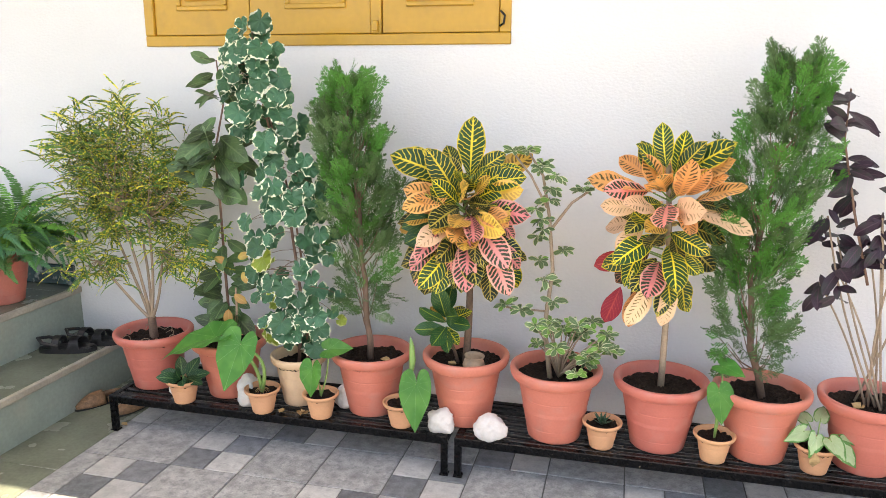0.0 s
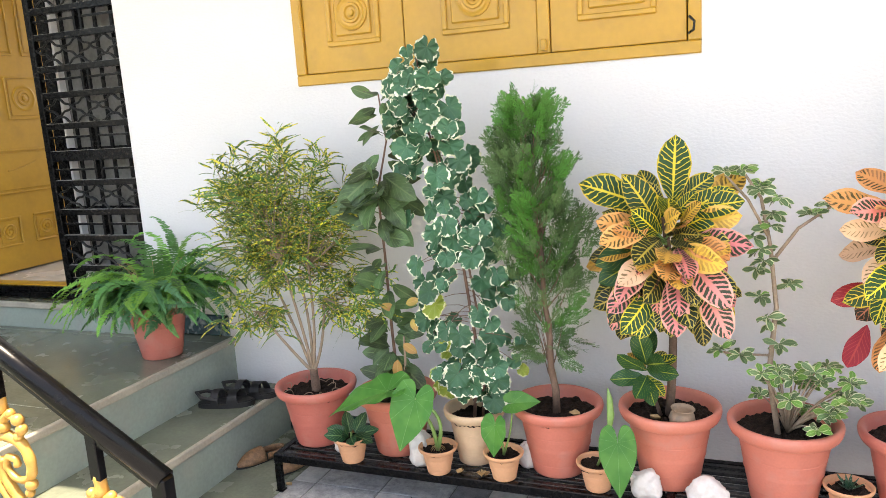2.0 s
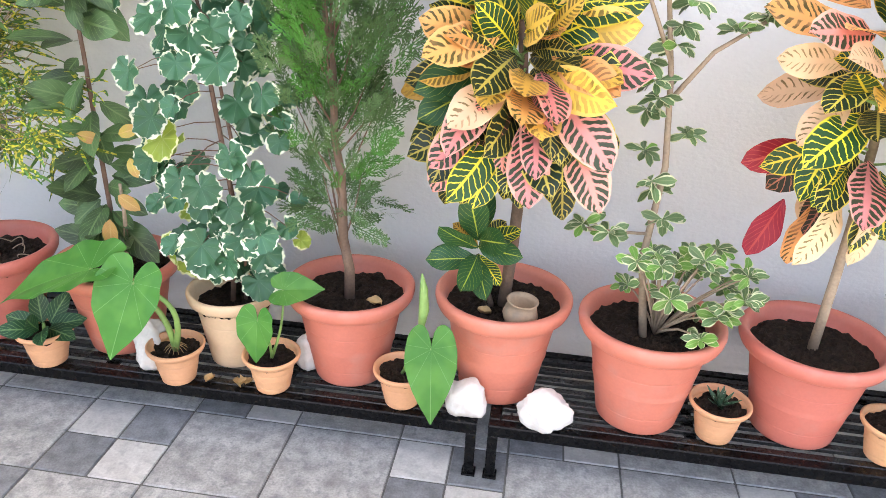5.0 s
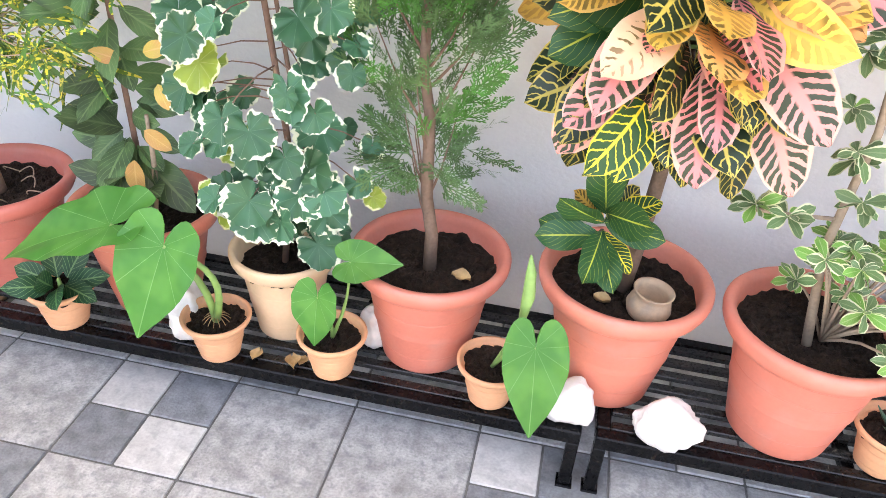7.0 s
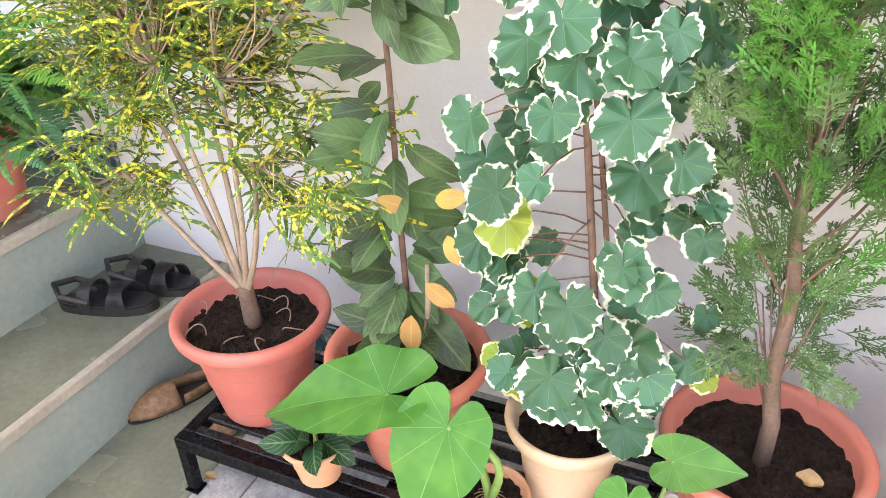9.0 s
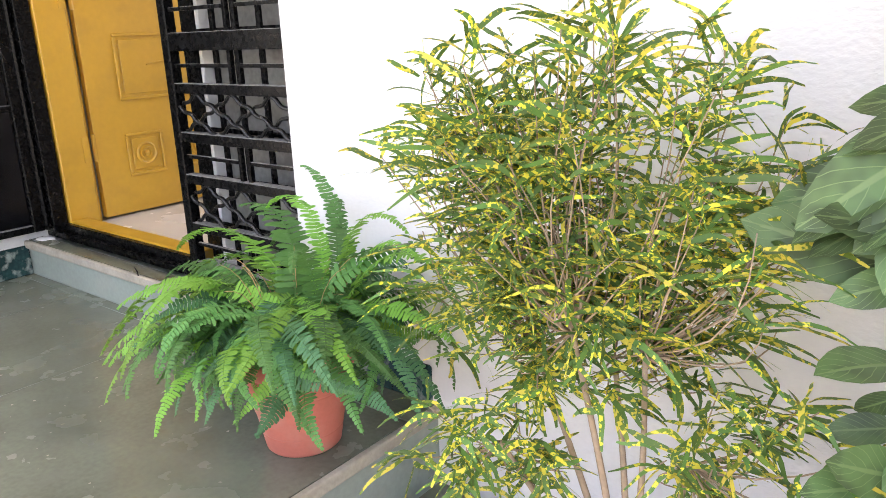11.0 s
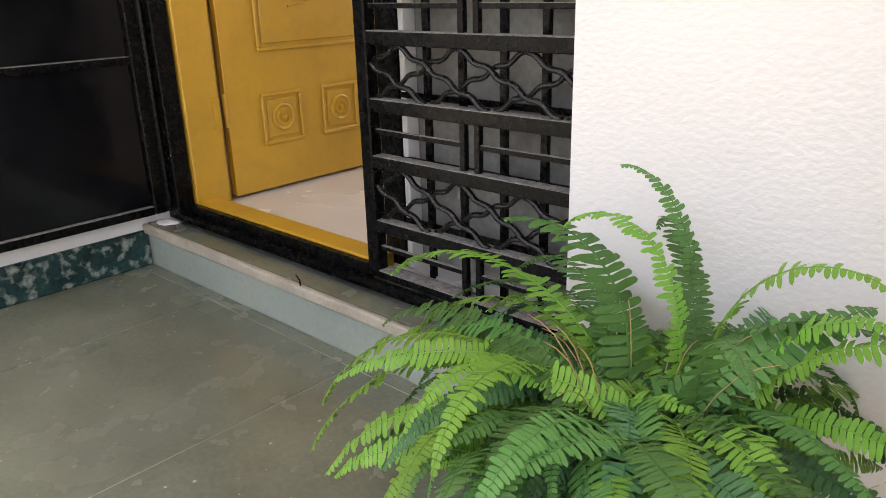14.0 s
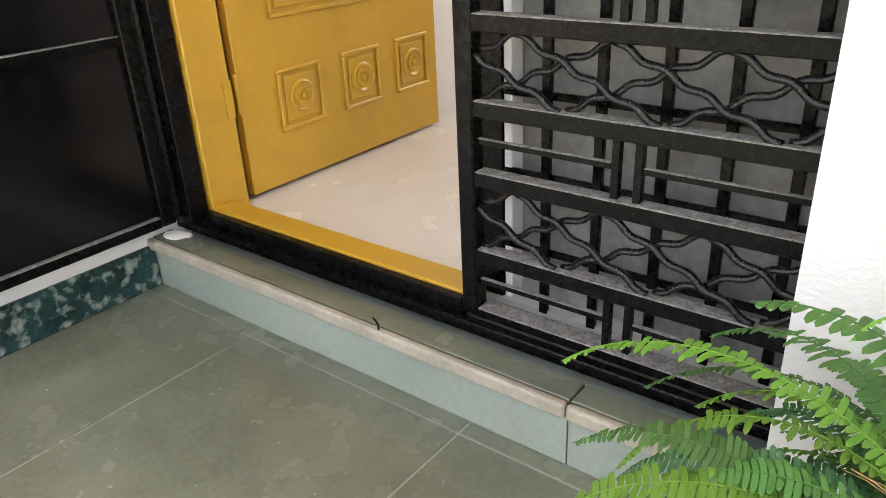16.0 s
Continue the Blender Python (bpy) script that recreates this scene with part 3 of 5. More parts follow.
big_pot(*FERN_AT, 0.160, 0.262, M_TERRA, "terracotta-coloured plastic fern pot on the landing", z=LAND)
SP = "small orange clay flowerpot with soil on the bench edge"
SMALL = ((-0.997, 2.650), (-0.620, 2.648), (-0.362, 2.664), (-0.014, 2.672), (0.782, 2.70), (1.188, 2.70), (1.534, 2.71))
for x, y in SMALL:
    big_pot(x, y, 0.076, 0.108, M_ORANGE, SP, soil_drop=0.02)


def soil_at(key):
    x, y, R, h = POTS[key]
    return (x, y, BT + h - 0.045)


# ---- stones, jar, footwear ----
def rock(x, y, z, sx, sy, sz, seed, label, mat):
    bm = bmesh.new()
    bmesh.ops.create_icosphere(bm, subdivisions=4, radius=1.0)
    for v in bm.verts:
        d = v.co.normalized()
        f = 1 + 0.28 * noise.noise(d * 1.3 + Vector((seed, 0, 0))) + 0.12 * noise.noise(d * 3.5 + Vector((0, seed, 0))) + 0.05 * noise.noise(d * 9 + Vector((0, seed, 3)))
        v.co = Vector((d.x * sx * f, d.y * sy * f, max(d.z * f, -0.75) * sz + 0.75 * sz))
    ob = part("stone", bm, mat, None, "", True)
    ob.location = (x, y, z)
    tagged(ob, label, "stone", "white stones on the bench")


rock(0.155, 2.668, BT, 0.055, 0.045, 0.052, 3.1, "rough white stone on the bench", M_STONE)
rock(0.356, 2.655, BT, 0.064, 0.046, 0.054, 8.4, "large rough white stone on the bench", M_STONE)
rock(-0.712, 2.695, BT, 0.05, 0.05, 0.075, 5.7, "tall pitted white stone leaning at a pot", M_STONE)
rock(-0.30, 2.775, BT, 0.045, 0.035, 0.06, 2.2, "pale stone behind a small pot", M_STONE)
rock(-1.075, 2.71, BT, 0.035, 0.03, 0.05, 6.6, "pale stone beside a small pot", M_STONE)
bm = bmesh.new()
lathe(bm, [(0, 0), (0.026, 0.001), (0.040, 0.014), (0.045, 0.030), (0.040, 0.048), (0.034, 0.056), (0.038, 0.066), (0.041, 0.070), (0.037, 0.071), (0.030, 0.058), (0.034, 0.035), (0.02, 0.012), (0, 0.010)], 36)
ob = part("clay_jar", bm, M_CLAY, None, "", True)
ob.location = (0.268, 2.735, BT + 0.292 - 0.055); ob.rotation_euler = (0.05, 0.08, 0)
tagged(ob, "small brown unglazed clay jar half sunk in soil", "jar")


def sole_outline(L, W, n=36):
    pts = []
    for k in range(n):
        a = 2 * math.pi * k / n
        x = math.cos(a)
        w = W * (0.5 + 0.06 * x + 0.05 * math.cos(2 * a + 0.4))
        pts.append((x * L / 2, math.sin(a) * w))
    return pts


def slab_of(bm, pts, z0, z1):
    a = [bm.verts.new((x, y, z0)) for x, y in pts]
    b = [bm.verts.new((x, y, z1)) for x, y in pts]
    bm.faces.new(a[::-1]); bm.faces.new(b)
    for i in range(len(pts)):
        j = (i + 1) % len(pts)
        bm.faces.new((a[i], a[j], b[j], b[i]))


def strap(bm, x0, x1, W, h, z, thick=0.004, width=0.03):
    rows = []
    for k in range(15):
        a = math.pi * k / 14
        c = Vector((x0 + (x1 - x0) * k / 14, -W * math.cos(a), z + h * math.sin(a) ** 0.7))
        nrm = Vector((0, -math.cos(a), math.sin(a)))
        rows.append([bm.verts.new(c + Vector((s * width, 0, 0)) + nrm * o) for s, o in ((-1, 0), (1, 0), (1, thick), (-1, thick))])
    for a, b in zip(rows, rows[1:]):
        for q in range(4):
            bm.faces.new((a[q], a[(q + 1) % 4], b[(q + 1) % 4], b[q]))


def sandal(x, y, z, rz):
    s = thing("sandal", "black rubber strap sandal on a stone step", "sandal", "pair of black sandals")
    bm = bmesh.new(); slab_of(bm, sole_outline(0.27, 0.10), 0, 0.022)
    part("sole", bm, M_BLACKRUBBER, s)
    bm = bmesh.new(); slab_of(bm, sole_outline(0.255, 0.09), 0.0225, 0.027)
    part("insole", bm, M_BLACKRUBBER, s)
    for x0, x1, w, h in ((0.05, 0.02, 0.043, 0.05), (0.03, 0.07, 0.043, 0.05), (-0.045, -0.03, 0.042, 0.058)):
        bm = bmesh.new(); strap(bm, x0, x1, w, h, 0.02, width=0.017)
        part("strap", bm, M_BLACKRUBBER, s)
    bm = bmesh.new()
    tube(bm, [(-0.03, -0.043, 0.04), (-0.10, -0.045, 0.06), (-0.135, 0, 0.07), (-0.10, 0.045, 0.06), (-0.03, 0.043, 0.04)], 0.009, 6)
    part("heel_strap", bm, M_BLACKRUBBER, s)
    s.matrix_world = pose(x, y, z, 0, 0, rz)


sandal(-1.795, 2.885, STEP, 21)
sandal(-1.75, 3.01, STEP, 12)


def slipper(x, y, rz):
    s = thing("slipper", "brown woven leather slip-on shoe on the stone floor", "shoe", "pair of brown shoes")
    bm = bmesh.new(); slab_of(bm, sole_outline(0.25, 0.085), 0, 0.012)
    part("sole", bm, M_BLACKRUBBER, s)
    bm = bmesh.new()
    rows = []
    for i in range(9):
        u = i / 8
        xx = 0.12 - 0.13 * u
        w = 0.012 + 0.032 * math.sin(min(1, u * 1.6) * math.pi / 2)
        h = 0.012 + 0.045 * math.sin(min(1, u * 1.2) * math.pi / 2)
        rows.append([bm.verts.new((xx, -w * math.cos(math.pi * k / 12) * 1.05, 0.012 + h * math.sin(math.pi * k / 12))) for k in range(13)])
    for a, b in zip(rows, rows[1:]):
        for k in range(12):
            bm.faces.new((a[k], a[k + 1], b[k + 1], b[k]))
    up = part("upper", bm, M_BROWNLEATHER, s, "brown woven upper", True)
    sol = up.modifiers.new("thick", "SOLIDIFY"); sol.thickness = 0.004
    bm = bmesh.new()
    rows = []
    for k in range(17):
        a = math.pi / 2 + math.pi * k / 16
        rows.append((bm.verts.new((-0.02 + 0.10 * math.cos(a), 0.040 * math.sin(a), 0.012)), bm.verts.new((-0.02 + 0.102 * math.cos(a), 0.042 * math.sin(a), 0.042))))
    for a, b in zip(rows, rows[1:]):
        bm.faces.new((a[0], b[0], b[1], a[1]))
    q = part("heel_side", bm, M_BROWNLEATHER, s, "", True)
    sol = q.modifiers.new("thick", "SOLIDIFY"); sol.thickness = 0.004
    s.matrix_world = pose(x, y, 0.0, 0, 0, rz)


slipper(-1.60, 2.84, 242)
slipper(-1.40, 2.84, 255)


# ---- small litter ----
for x, y, r in ((-4.11, 3.17, 0.03), (-4.085, 3.185, 0.018)):
    bm = bmesh.new()
    lathe(bm, [(0, 0.0035), (r * 0.8, 0.003), (r, 0.0005)], 16)
    for v in bm.verts:
        v.co.x *= 1.5 + 0.3 * noise.noise(v.co * 60)
    ob = part("paint_blot", bm, M_WHITE); ob.location = (x, y, SILL)
    tagged(ob, "dried blot of white paint on the door sill", "paint blot")
bm = bmesh.new(); tube(bm, [(0, 0, 0), (0.004, -0.004, 0.018), (0.0, -0.008, 0.03), (-0.008, -0.006, 0.032)], 0.0025, 6)
ob = part("metal_hook", bm, M_BLACK); ob.location = (-3.259, SF + 0.0, SILL)
tagged(ob, "tiny black metal hook on the sill edge", "hook")
crumbs = random.Random(3)
V, Fc = [], []
for k in range(260):
    c = Vector((crumbs.uniform(-3.1, -2.5), crumbs.uniform(3.27, 3.38), SILL - 0.03 + 0.003))
    o = len(V)
    r = crumbs.uniform(0.002, 0.006)
    V.extend([tuple(c + Vector((crumbs.uniform(-r, r), crumbs.uniform(-r, r), crumbs.uniform(0, r)))) for q in range(4)])
    Fc.extend([(o, o + 1, o + 2), (o, o + 2, o + 3), (o, o + 1, o + 3), (o + 1, o + 2, o + 3)])
me = bpy.data.meshes.new("dust_crumbs"); me.from_pydata(V, [], Fc); me.materials.append(M_DRYLEAF)
tagged(new("dust_crumbs", me), "dry dust and crumbs behind the grille", "debris", kind="stuff")


def scrap(x, y, z, s, seed, label="curled dry brown leaf scrap"):
    rng = random.Random(seed)
    bm = bmesh.new()
    rows = []
    for i in range(6):
        rows.append([bm.verts.new((s * (i / 5 - 0.5), s * 0.45 * math.sin(PI_ * (i + 0.3) / 5.6) * v, s * (0.18 + 0.25 * v * v + rng.uniform(-0.08, 0.08)))) for v in (-1, -0.5, 0, 0.5, 1)])
    for a, b in zip(rows, rows[1:]):
        for k in range(4):
            bm.faces.new((a[k], a[k + 1], b[k + 1], b[k]))
    ob = part("dry_leaf_scrap", bm, M_DRYLEAF, None, "", True)
    ob.matrix_world = pose(x, y, z, 0, 0, rng.uniform(0, 360))
    tagged(ob, label, "dry leaf", "fallen dry leaves")


PI_ = math.pi
for x, y, z, s, k in ((-0.535, 2.65, BT, 0.035, 1), (-0.45, 2.65, BT, 0.04, 2), (-0.43, 2.66, BT, 0.03, 3), (-0.11, 2.76, BT + 0.272 - 0.045, 0.042, 4), (0.18, 2.74, BT + 0.292 - 0.042, 0.035, 5), (1.66, 2.74, BT + 0.275 - 0.04, 0.05, 6), (1.25, 2.45, 0.001, 0.03, 7), (-1.33, 2.66, 0.004, 0.03, 8)):
    scrap(x, y, z, s, k)


def dry_root(x, y, z, seed):
    rng = random.Random(seed)
    bm = bmesh.new()
    a = rng.uniform(0, 6)
    tube(bm, [(0.045 * u * math.cos(a + u * 1.5) - 0.02, 0.045 * u * math.sin(a + u * 1.5), 0.004 + 0.018 * math.sin(u * 3)) for u in np.linspace(0, 1, 9)], 0.0016, 5)
    ob = part("dry_root", bm, M_PALEBARK, None, "", True)
    ob.location = (x, y, z)
    tagged(ob, "thin pale dry root lying on the soil", "root", "dry roots")


for k in range(9):
    dry_root(-1.237 + 0.1 * math.cos(k * 2.4), 2.801 + 0.09 * math.sin(k * 2.4), BT + 0.262 - 0.042, k)

# specks of grit and paint on the landing
rng = random.Random(5)
bm = bmesh.new()
for k in range(150):
    x, y, r = rng.uniform(-4.2, -2.02), rng.uniform(1.75, 2.93), rng.choice((0.002, 0.003, 0.003, 0.005))
    if (x - FERN_AT[0]) ** 2 + (y - FERN_AT[1]) ** 2 < 0.02:
        continue
    a0 = rng.uniform(0, 6)
    bm.faces.new([bm.verts.new((x + r * rng.uniform(0.5, 1.3) * math.cos(a0 + a), y + r * rng.uniform(0.5, 1.3) * math.sin(a0 + a), LAND + 0.0012)) for a in (0, 1.2, 2.5, 3.8, 5.0)])
tagged(part("grit", bm, M_NOSE), "pale specks of grit on the stone landing", "grit", kind="stuff")


# ---- leaf materials ----
def leaf_material(name, base, vein, kind="pinnate", width=0.2, n_veins=8, slope=0.35, alt=None, alt_amt=0.0, edge=None, edge_at=0.85, edge_noise=0.3, rough=0.38, rand=0.15, glow=0.3, spots=0.0, spot_col=None, spot_scale=60.0, island=False, mid_w=0.07, broken=0.35):
    """Leaf blade: veins from the blade's own coordinates (u along, v across), a paler margin, spots, and light coming through."""
    m = bpy.data.materials.new(name)
    m.use_nodes = True
    nt = m.node_tree
    n, ln = nt.nodes, nt.links
    bsdf = n["Principled BSDF"]

    def math_(op, a, b=None, clamp=False):
        q = n.new("ShaderNodeMath"); q.operation, q.use_clamp = op, clamp
        for i, x in enumerate((a, b)):
            if x is None:
                continue
            if isinstance(x, (int, float)):
                q.inputs[i].default_value = x
            else:
                ln.new(x, q.inputs[i])
        return q.outputs[0]

    def mix(f, a, b):
        q = n.new("ShaderNodeMix"); q.data_type = "RGBA"
        for key, x in (("Factor", f), ("A", a), ("B", b)):
            if isinstance(x, tuple):
                q.inputs[key].default_value = (*x, 1)
            elif isinstance(x, (int, float)):
                q.inputs[key].default_value = x
            else:
                ln.new(x, q.inputs[key])
        return q.outputs["Result"]

    def ramp(x, lo, hi):
        q = n.new("ShaderNodeMapRange"); q.interpolation_type = "SMOOTHSTEP"
        q.inputs[1].default_value, q.inputs[2].default_value = lo, hi
        ln.new(x, q.inputs[0])
        return q.outputs[0]

    geo = n.new("ShaderNodeNewGeometry")
    rnd = geo.outputs["Random Per Island"] if island else n.new("ShaderNodeObjectInfo").outputs["Random"]
    uv = n.new("ShaderNodeUVMap")
    sep = n.new("ShaderNodeSeparateXYZ"); ln.new(uv.outputs[0], sep.inputs[0])
    u, v = sep.outputs[0], sep.outputs[1]
    nz = n.new("ShaderNodeTexNoise"); nz.inputs["Scale"].default_value, nz.inputs["Detail"].default_value = 38.0, 4.0
    ln.new(geo.outputs["Position"], nz.inputs["Vector"])
    nf = nz.outputs["Fac"]
    col = base
    if alt:
        n2 = n.new("ShaderNodeTexNoise"); n2.inputs["Scale"].default_value = 14.0
        ln.new(geo.outputs["Position"], n2.inputs["Vector"])
        col = mix(math_("MULTIPLY", ramp(n2.outputs["Fac"], 0.42, 0.62), alt_amt), base, alt)
    if kind == "pinnate":
        a = math_("MULTIPLY", math_("ABSOLUTE", math_("SUBTRACT", v, 0.5)), 2.0)
        ph = math_("ADD", math_("MULTIPLY", math_("SUBTRACT", u, math_("MULTIPLY", a, slope)), float(n_veins)), math_("MULTIPLY", nf, broken))
        d = math_("MULTIPLY", math_("ABSOLUTE", math_("SUBTRACT", math_("FRACT", ph), 0.5)), 2.0)
        wv = math_("ADD", math_("MULTIPLY", math_("SUBTRACT", nf, 0.5), width * 1.4), width)
        side_v = math_("SUBTRACT", 1.0, ramp(math_("SUBTRACT", d, wv), -0.05, 0.10))
        mid = math_("SUBTRACT", 1.0, ramp(math_("ADD", a, math_("MULTIPLY", math_("SUBTRACT", nf, 0.5), mid_w)), mid_w * 0.7, mid_w * 1.5))
        mask = math_("MAXIMUM", side_v, mid)
        rad = a
    else:
        ph = math_("MULTIPLY", v, float(n_veins))
        d = math_("MULTIPLY", math_("ABSOLUTE", math_("SUBTRACT", math_("FRACT", ph), 0.5)), 2.0)
        side_v = math_("SUBTRACT", 1.0, ramp(math_("MULTIPLY", d, math_("ADD", u, 0.3)), width * 0.2, width))
        mask = math_("MULTIPLY", side_v, 0.75)
        rad = u
    if vein:
        col = mix(mask, col, vein)
    if edge:
        e = math_("ADD", rad, math_("MULTIPLY", math_("SUBTRACT", nf, 0.5), edge_noise))
        col = mix(ramp(e, edge_at - 0.04, edge_at + 0.04), col, edge)
    if spots:
        n3 = n.new("ShaderNodeTexNoise"); n3.inputs["Scale"].default_value, n3.inputs["Detail"].default_value = spot_scale, 2.0
        ln.new(geo.outputs["Position"], n3.inputs["Vector"])
        col = mix(ramp(n3.outputs["Fac"], spots, spots + 0.06), col, spot_col)
    hsv = n.new("ShaderNodeHueSaturation")
    ln.new(math_("ADD", math_("MULTIPLY", math_("ADD", math_("MULTIPLY", rnd, 2.0), -1.0), rand), math_("ADD", math_("MULTIPLY", nf, 0.3), 0.85)), hsv.inputs["Value"])
    ln.new(math_("ADD", math_("MULTIPLY", rnd, 0.02), 0.49), hsv.inputs["Hue"])
    if isinstance(col, tuple):
        hsv.inputs["Color"].default_value = (*col, 1)
    else:
        ln.new(col, hsv.inputs["Color"])
    ln.new(hsv.outputs[0], bsdf.inputs["Base Color"])
    bsdf.inputs["Roughness"].default_value = rough
    bsdf.inputs["Specular IOR Level"].default_value = 0.35
    bump = n.new("ShaderNodeBump"); bump.inputs["Strength"].default_value, bump.inputs["Distance"].default_value = 0.25, 0.002
    if kind == "pinnate" or vein:
        ln.new(math_("ADD", math_("MULTIPLY", mask, -1.0), nf), bump.inputs["Height"])
        ln.new(bump.outputs[0], bsdf.inputs["Normal"])
    tr = n.new("ShaderNodeBsdfTranslucent"); ln.new(hsv.outputs[0], tr.inputs[0])
    ms = n.new("ShaderNodeMixShader"); ms.inputs[0].default_value = glow
    ln.new(bsdf.outputs[0], ms.inputs[1]); ln.new(tr.outputs[0], ms.inputs[2])
    ln.new(ms.outputs[0], n["Material Output"].inputs[0])
    return m


YEL, GRN = (0.80, 0.66, 0.06), (0.025, 0.085, 0.025)
L_CG = leaf_material("croton_green_yellow", (0.022, 0.075, 0.022), YEL, width=0.15, n_veins=12, slope=0.16, edge=(0.72, 0.55, 0.05), edge_at=0.92, broken=1.3, glow=0.2, rand=0.2)
L_CO = leaf_material("croton_orange", (0.10, 0.07, 0.02), (0.80, 0.36, 0.12), width=0.54, n_veins=12, slope=0.16, edge=(0.84, 0.40, 0.15), edge_at=0.80, edge_noise=0.6, alt=(0.80, 0.33, 0.13), alt_amt=0.6, mid_w=0.16, broken=1.3, glow=0.2)
L_CY = leaf_material("croton_amber", (0.20, 0.13, 0.03), (0.84, 0.52, 0.10), width=0.44, n_veins=12, slope=0.16, edge=(0.80, 0.50, 0.14), edge_at=0.82, edge_noise=0.6, alt=(0.84, 0.46, 0.10), alt_amt=0.7, mid_w=0.14, broken=1.3, glow=0.2)
L_CP = leaf_material("croton_pink", (0.05, 0.06, 0.03), (0.84, 0.30, 0.27), width=0.40, n_veins=12, slope=0.16, edge=(0.86, 0.44, 0.34), edge_at=0.84, edge_noise=0.5, mid_w=0.15, broken=1.3, glow=0.2)
L_CC = leaf_material("croton_cream", (0.22, 0.14, 0.05), (0.86, 0.56, 0.34), width=0.70, n_veins=12, slope=0.16, edge=(0.86, 0.56, 0.34), edge_at=0.66, edge_noise=0.6, alt=(0.86, 0.50, 0.30), alt_amt=0.6, mid_w=0.16, broken=1.3, glow=0.2)
L_CD = leaf_material("croton_dark", (0.018, 0.038, 0.018), (0.62, 0.50, 0.10), width=0.17, n_veins=12, slope=0.16, edge=(0.62, 0.50, 0.12), edge_at=0.92, broken=1.3, glow=0.15, rand=0.3)
L_CM = leaf_material("croton_maroon", (0.035, 0.03, 0.018), (0.50, 0.17, 0.11), width=0.12, n_veins=12, slope=0.16, mid_w=0.06, broken=1.3, glow=0.15, rand=0.3)
L_CN = leaf_material("croton_plain_green", (0.022, 0.085, 0.025), (0.42, 0.46, 0.06), width=0.0, n_veins=9, mid_w=0.04, glow=0.15)
L_CR = leaf_material("croton_red", (0.34, 0.02, 0.03), (0.55, 0.08, 0.06), width=0.1)
L_POLY = leaf_material("scalloped_green_white_edge", (0.052, 0.15, 0.072), (0.13, 0.27, 0.14), "radial", width=0.05, n_veins=9, edge=(0.82, 0.83, 0.62), edge_at=0.95, edge_noise=1.1, rand=0.3, rough=0.32, glow=0.22)
L_POLYY = leaf_material("scalloped_yellow_green", (0.30, 0.38, 0.05), (0.45, 0.5, 0.16), "radial", width=0.06, n_veins=9, edge=(0.80, 0.78, 0.4), edge_at=0.93, edge_noise=0.7)
L_DARK = leaf_material("dark_olive_leaf", (0.105, 0.185, 0.07), (0.16, 0.24, 0.10), width=0.05, n_veins=8, alt=(0.055, 0.08, 0.042), alt_amt=0.75, rand=0.35)
L_AMB = leaf_material("amber_dying_leaf", (0.52, 0.29, 0.09), (0.60, 0.38, 0.13), width=0.05, n_veins=8, alt=(0.5, 0.42, 0.08), alt_amt=0.6)
L_EAR = leaf_material("heart_leaf_green", (0.062, 0.215, 0.036), (0.18, 0.38, 0.12), "radial", width=0.045, n_veins=11, alt=(0.10, 0.28, 0.05), alt_amt=0.7, rand=0.18, rough=0.42, glow=0.3)
L_PITT = leaf_material("grey_green_cream_edge", (0.13, 0.215, 0.085), (0.20, 0.28, 0.13), width=0.03, edge=(0.64, 0.66, 0.42), edge_at=0.74, edge_noise=0.5, rand=0.3)
L_PITTL = leaf_material("young_green_leaf", (0.17, 0.36, 0.07), (0.3, 0.45, 0.15), width=0.03, edge=(0.66, 0.70, 0.38), edge_at=0.82, edge_noise=0.4, rand=0.2)
L_PURP = leaf_material("dark_purple_leaf", (0.055, 0.03, 0.045), (0.10, 0.055, 0.075), width=0.06, alt=(0.05, 0.065, 0.05), alt_amt=0.7, rand=0.3, rough=0.32)
L_SYN = leaf_material("pale_syngonium_leaf", (0.40, 0.52, 0.28), (0.60, 0.66, 0.42), "radial", width=0.06, n_veins=10, edge=(0.10, 0.26, 0.06), edge_at=0.86, edge_noise=0.7, rand=0.15)
L_CALA = leaf_material("striped_dark_leaf", (0.02, 0.075, 0.03), (0.14, 0.26, 0.10), width=0.08, n_veins=7, rand=0.2)
L_SUCC = leaf_material("speckled_succulent", (0.045, 0.11, 0.06), None, spots=0.62, spot_col=(0.5, 0.55, 0.42), spot_scale=200, glow=0.1)
L_THIN = leaf_material("speckled_strap_leaf", (0.10, 0.205, 0.05), None, spots=0.54, spot_col=(0.72, 0.64, 0.08), spot_scale=100, island=True, rand=0.4, rough=0.35)
L_THINY = leaf_material("yellow_strap_leaf", (0.16, 0.24, 0.04), None, spots=0.48, spot_col=(0.76, 0.64, 0.10), spot_scale=85, island=True, rand=0.3, rough=0.4)
L_FERN = leaf_material("fern_green", (0.095, 0.255, 0.07), None, rand=0.35, glow=0.3, rough=0.5)
L_FERNB = leaf_material("young_fern_green", (0.19, 0.42, 0.07), None, rand=0.25, glow=0.35, rough=0.5)
L_FERND = leaf_material("old_fern_green", (0.075, 0.22, 0.095), None, rand=0.3, glow=0.25, rough=0.45)
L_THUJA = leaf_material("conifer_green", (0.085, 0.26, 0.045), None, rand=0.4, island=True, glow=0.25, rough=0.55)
L_THUJAD = leaf_material("conifer_dull_green", (0.10, 0.185, 0.065), None, rand=0.35, island=True, glow=0.2, rough=0.6)
M_STEMG = material("green_stem", (0.20, 0.33, 0.09), 0.5, vary=0.15, scale=20, bump=0.1)
M_STEMR = material("thin_brown_stem", (0.20, 0.11, 0.075), 0.8, vary=0.25, scale=25, bump=0.3)


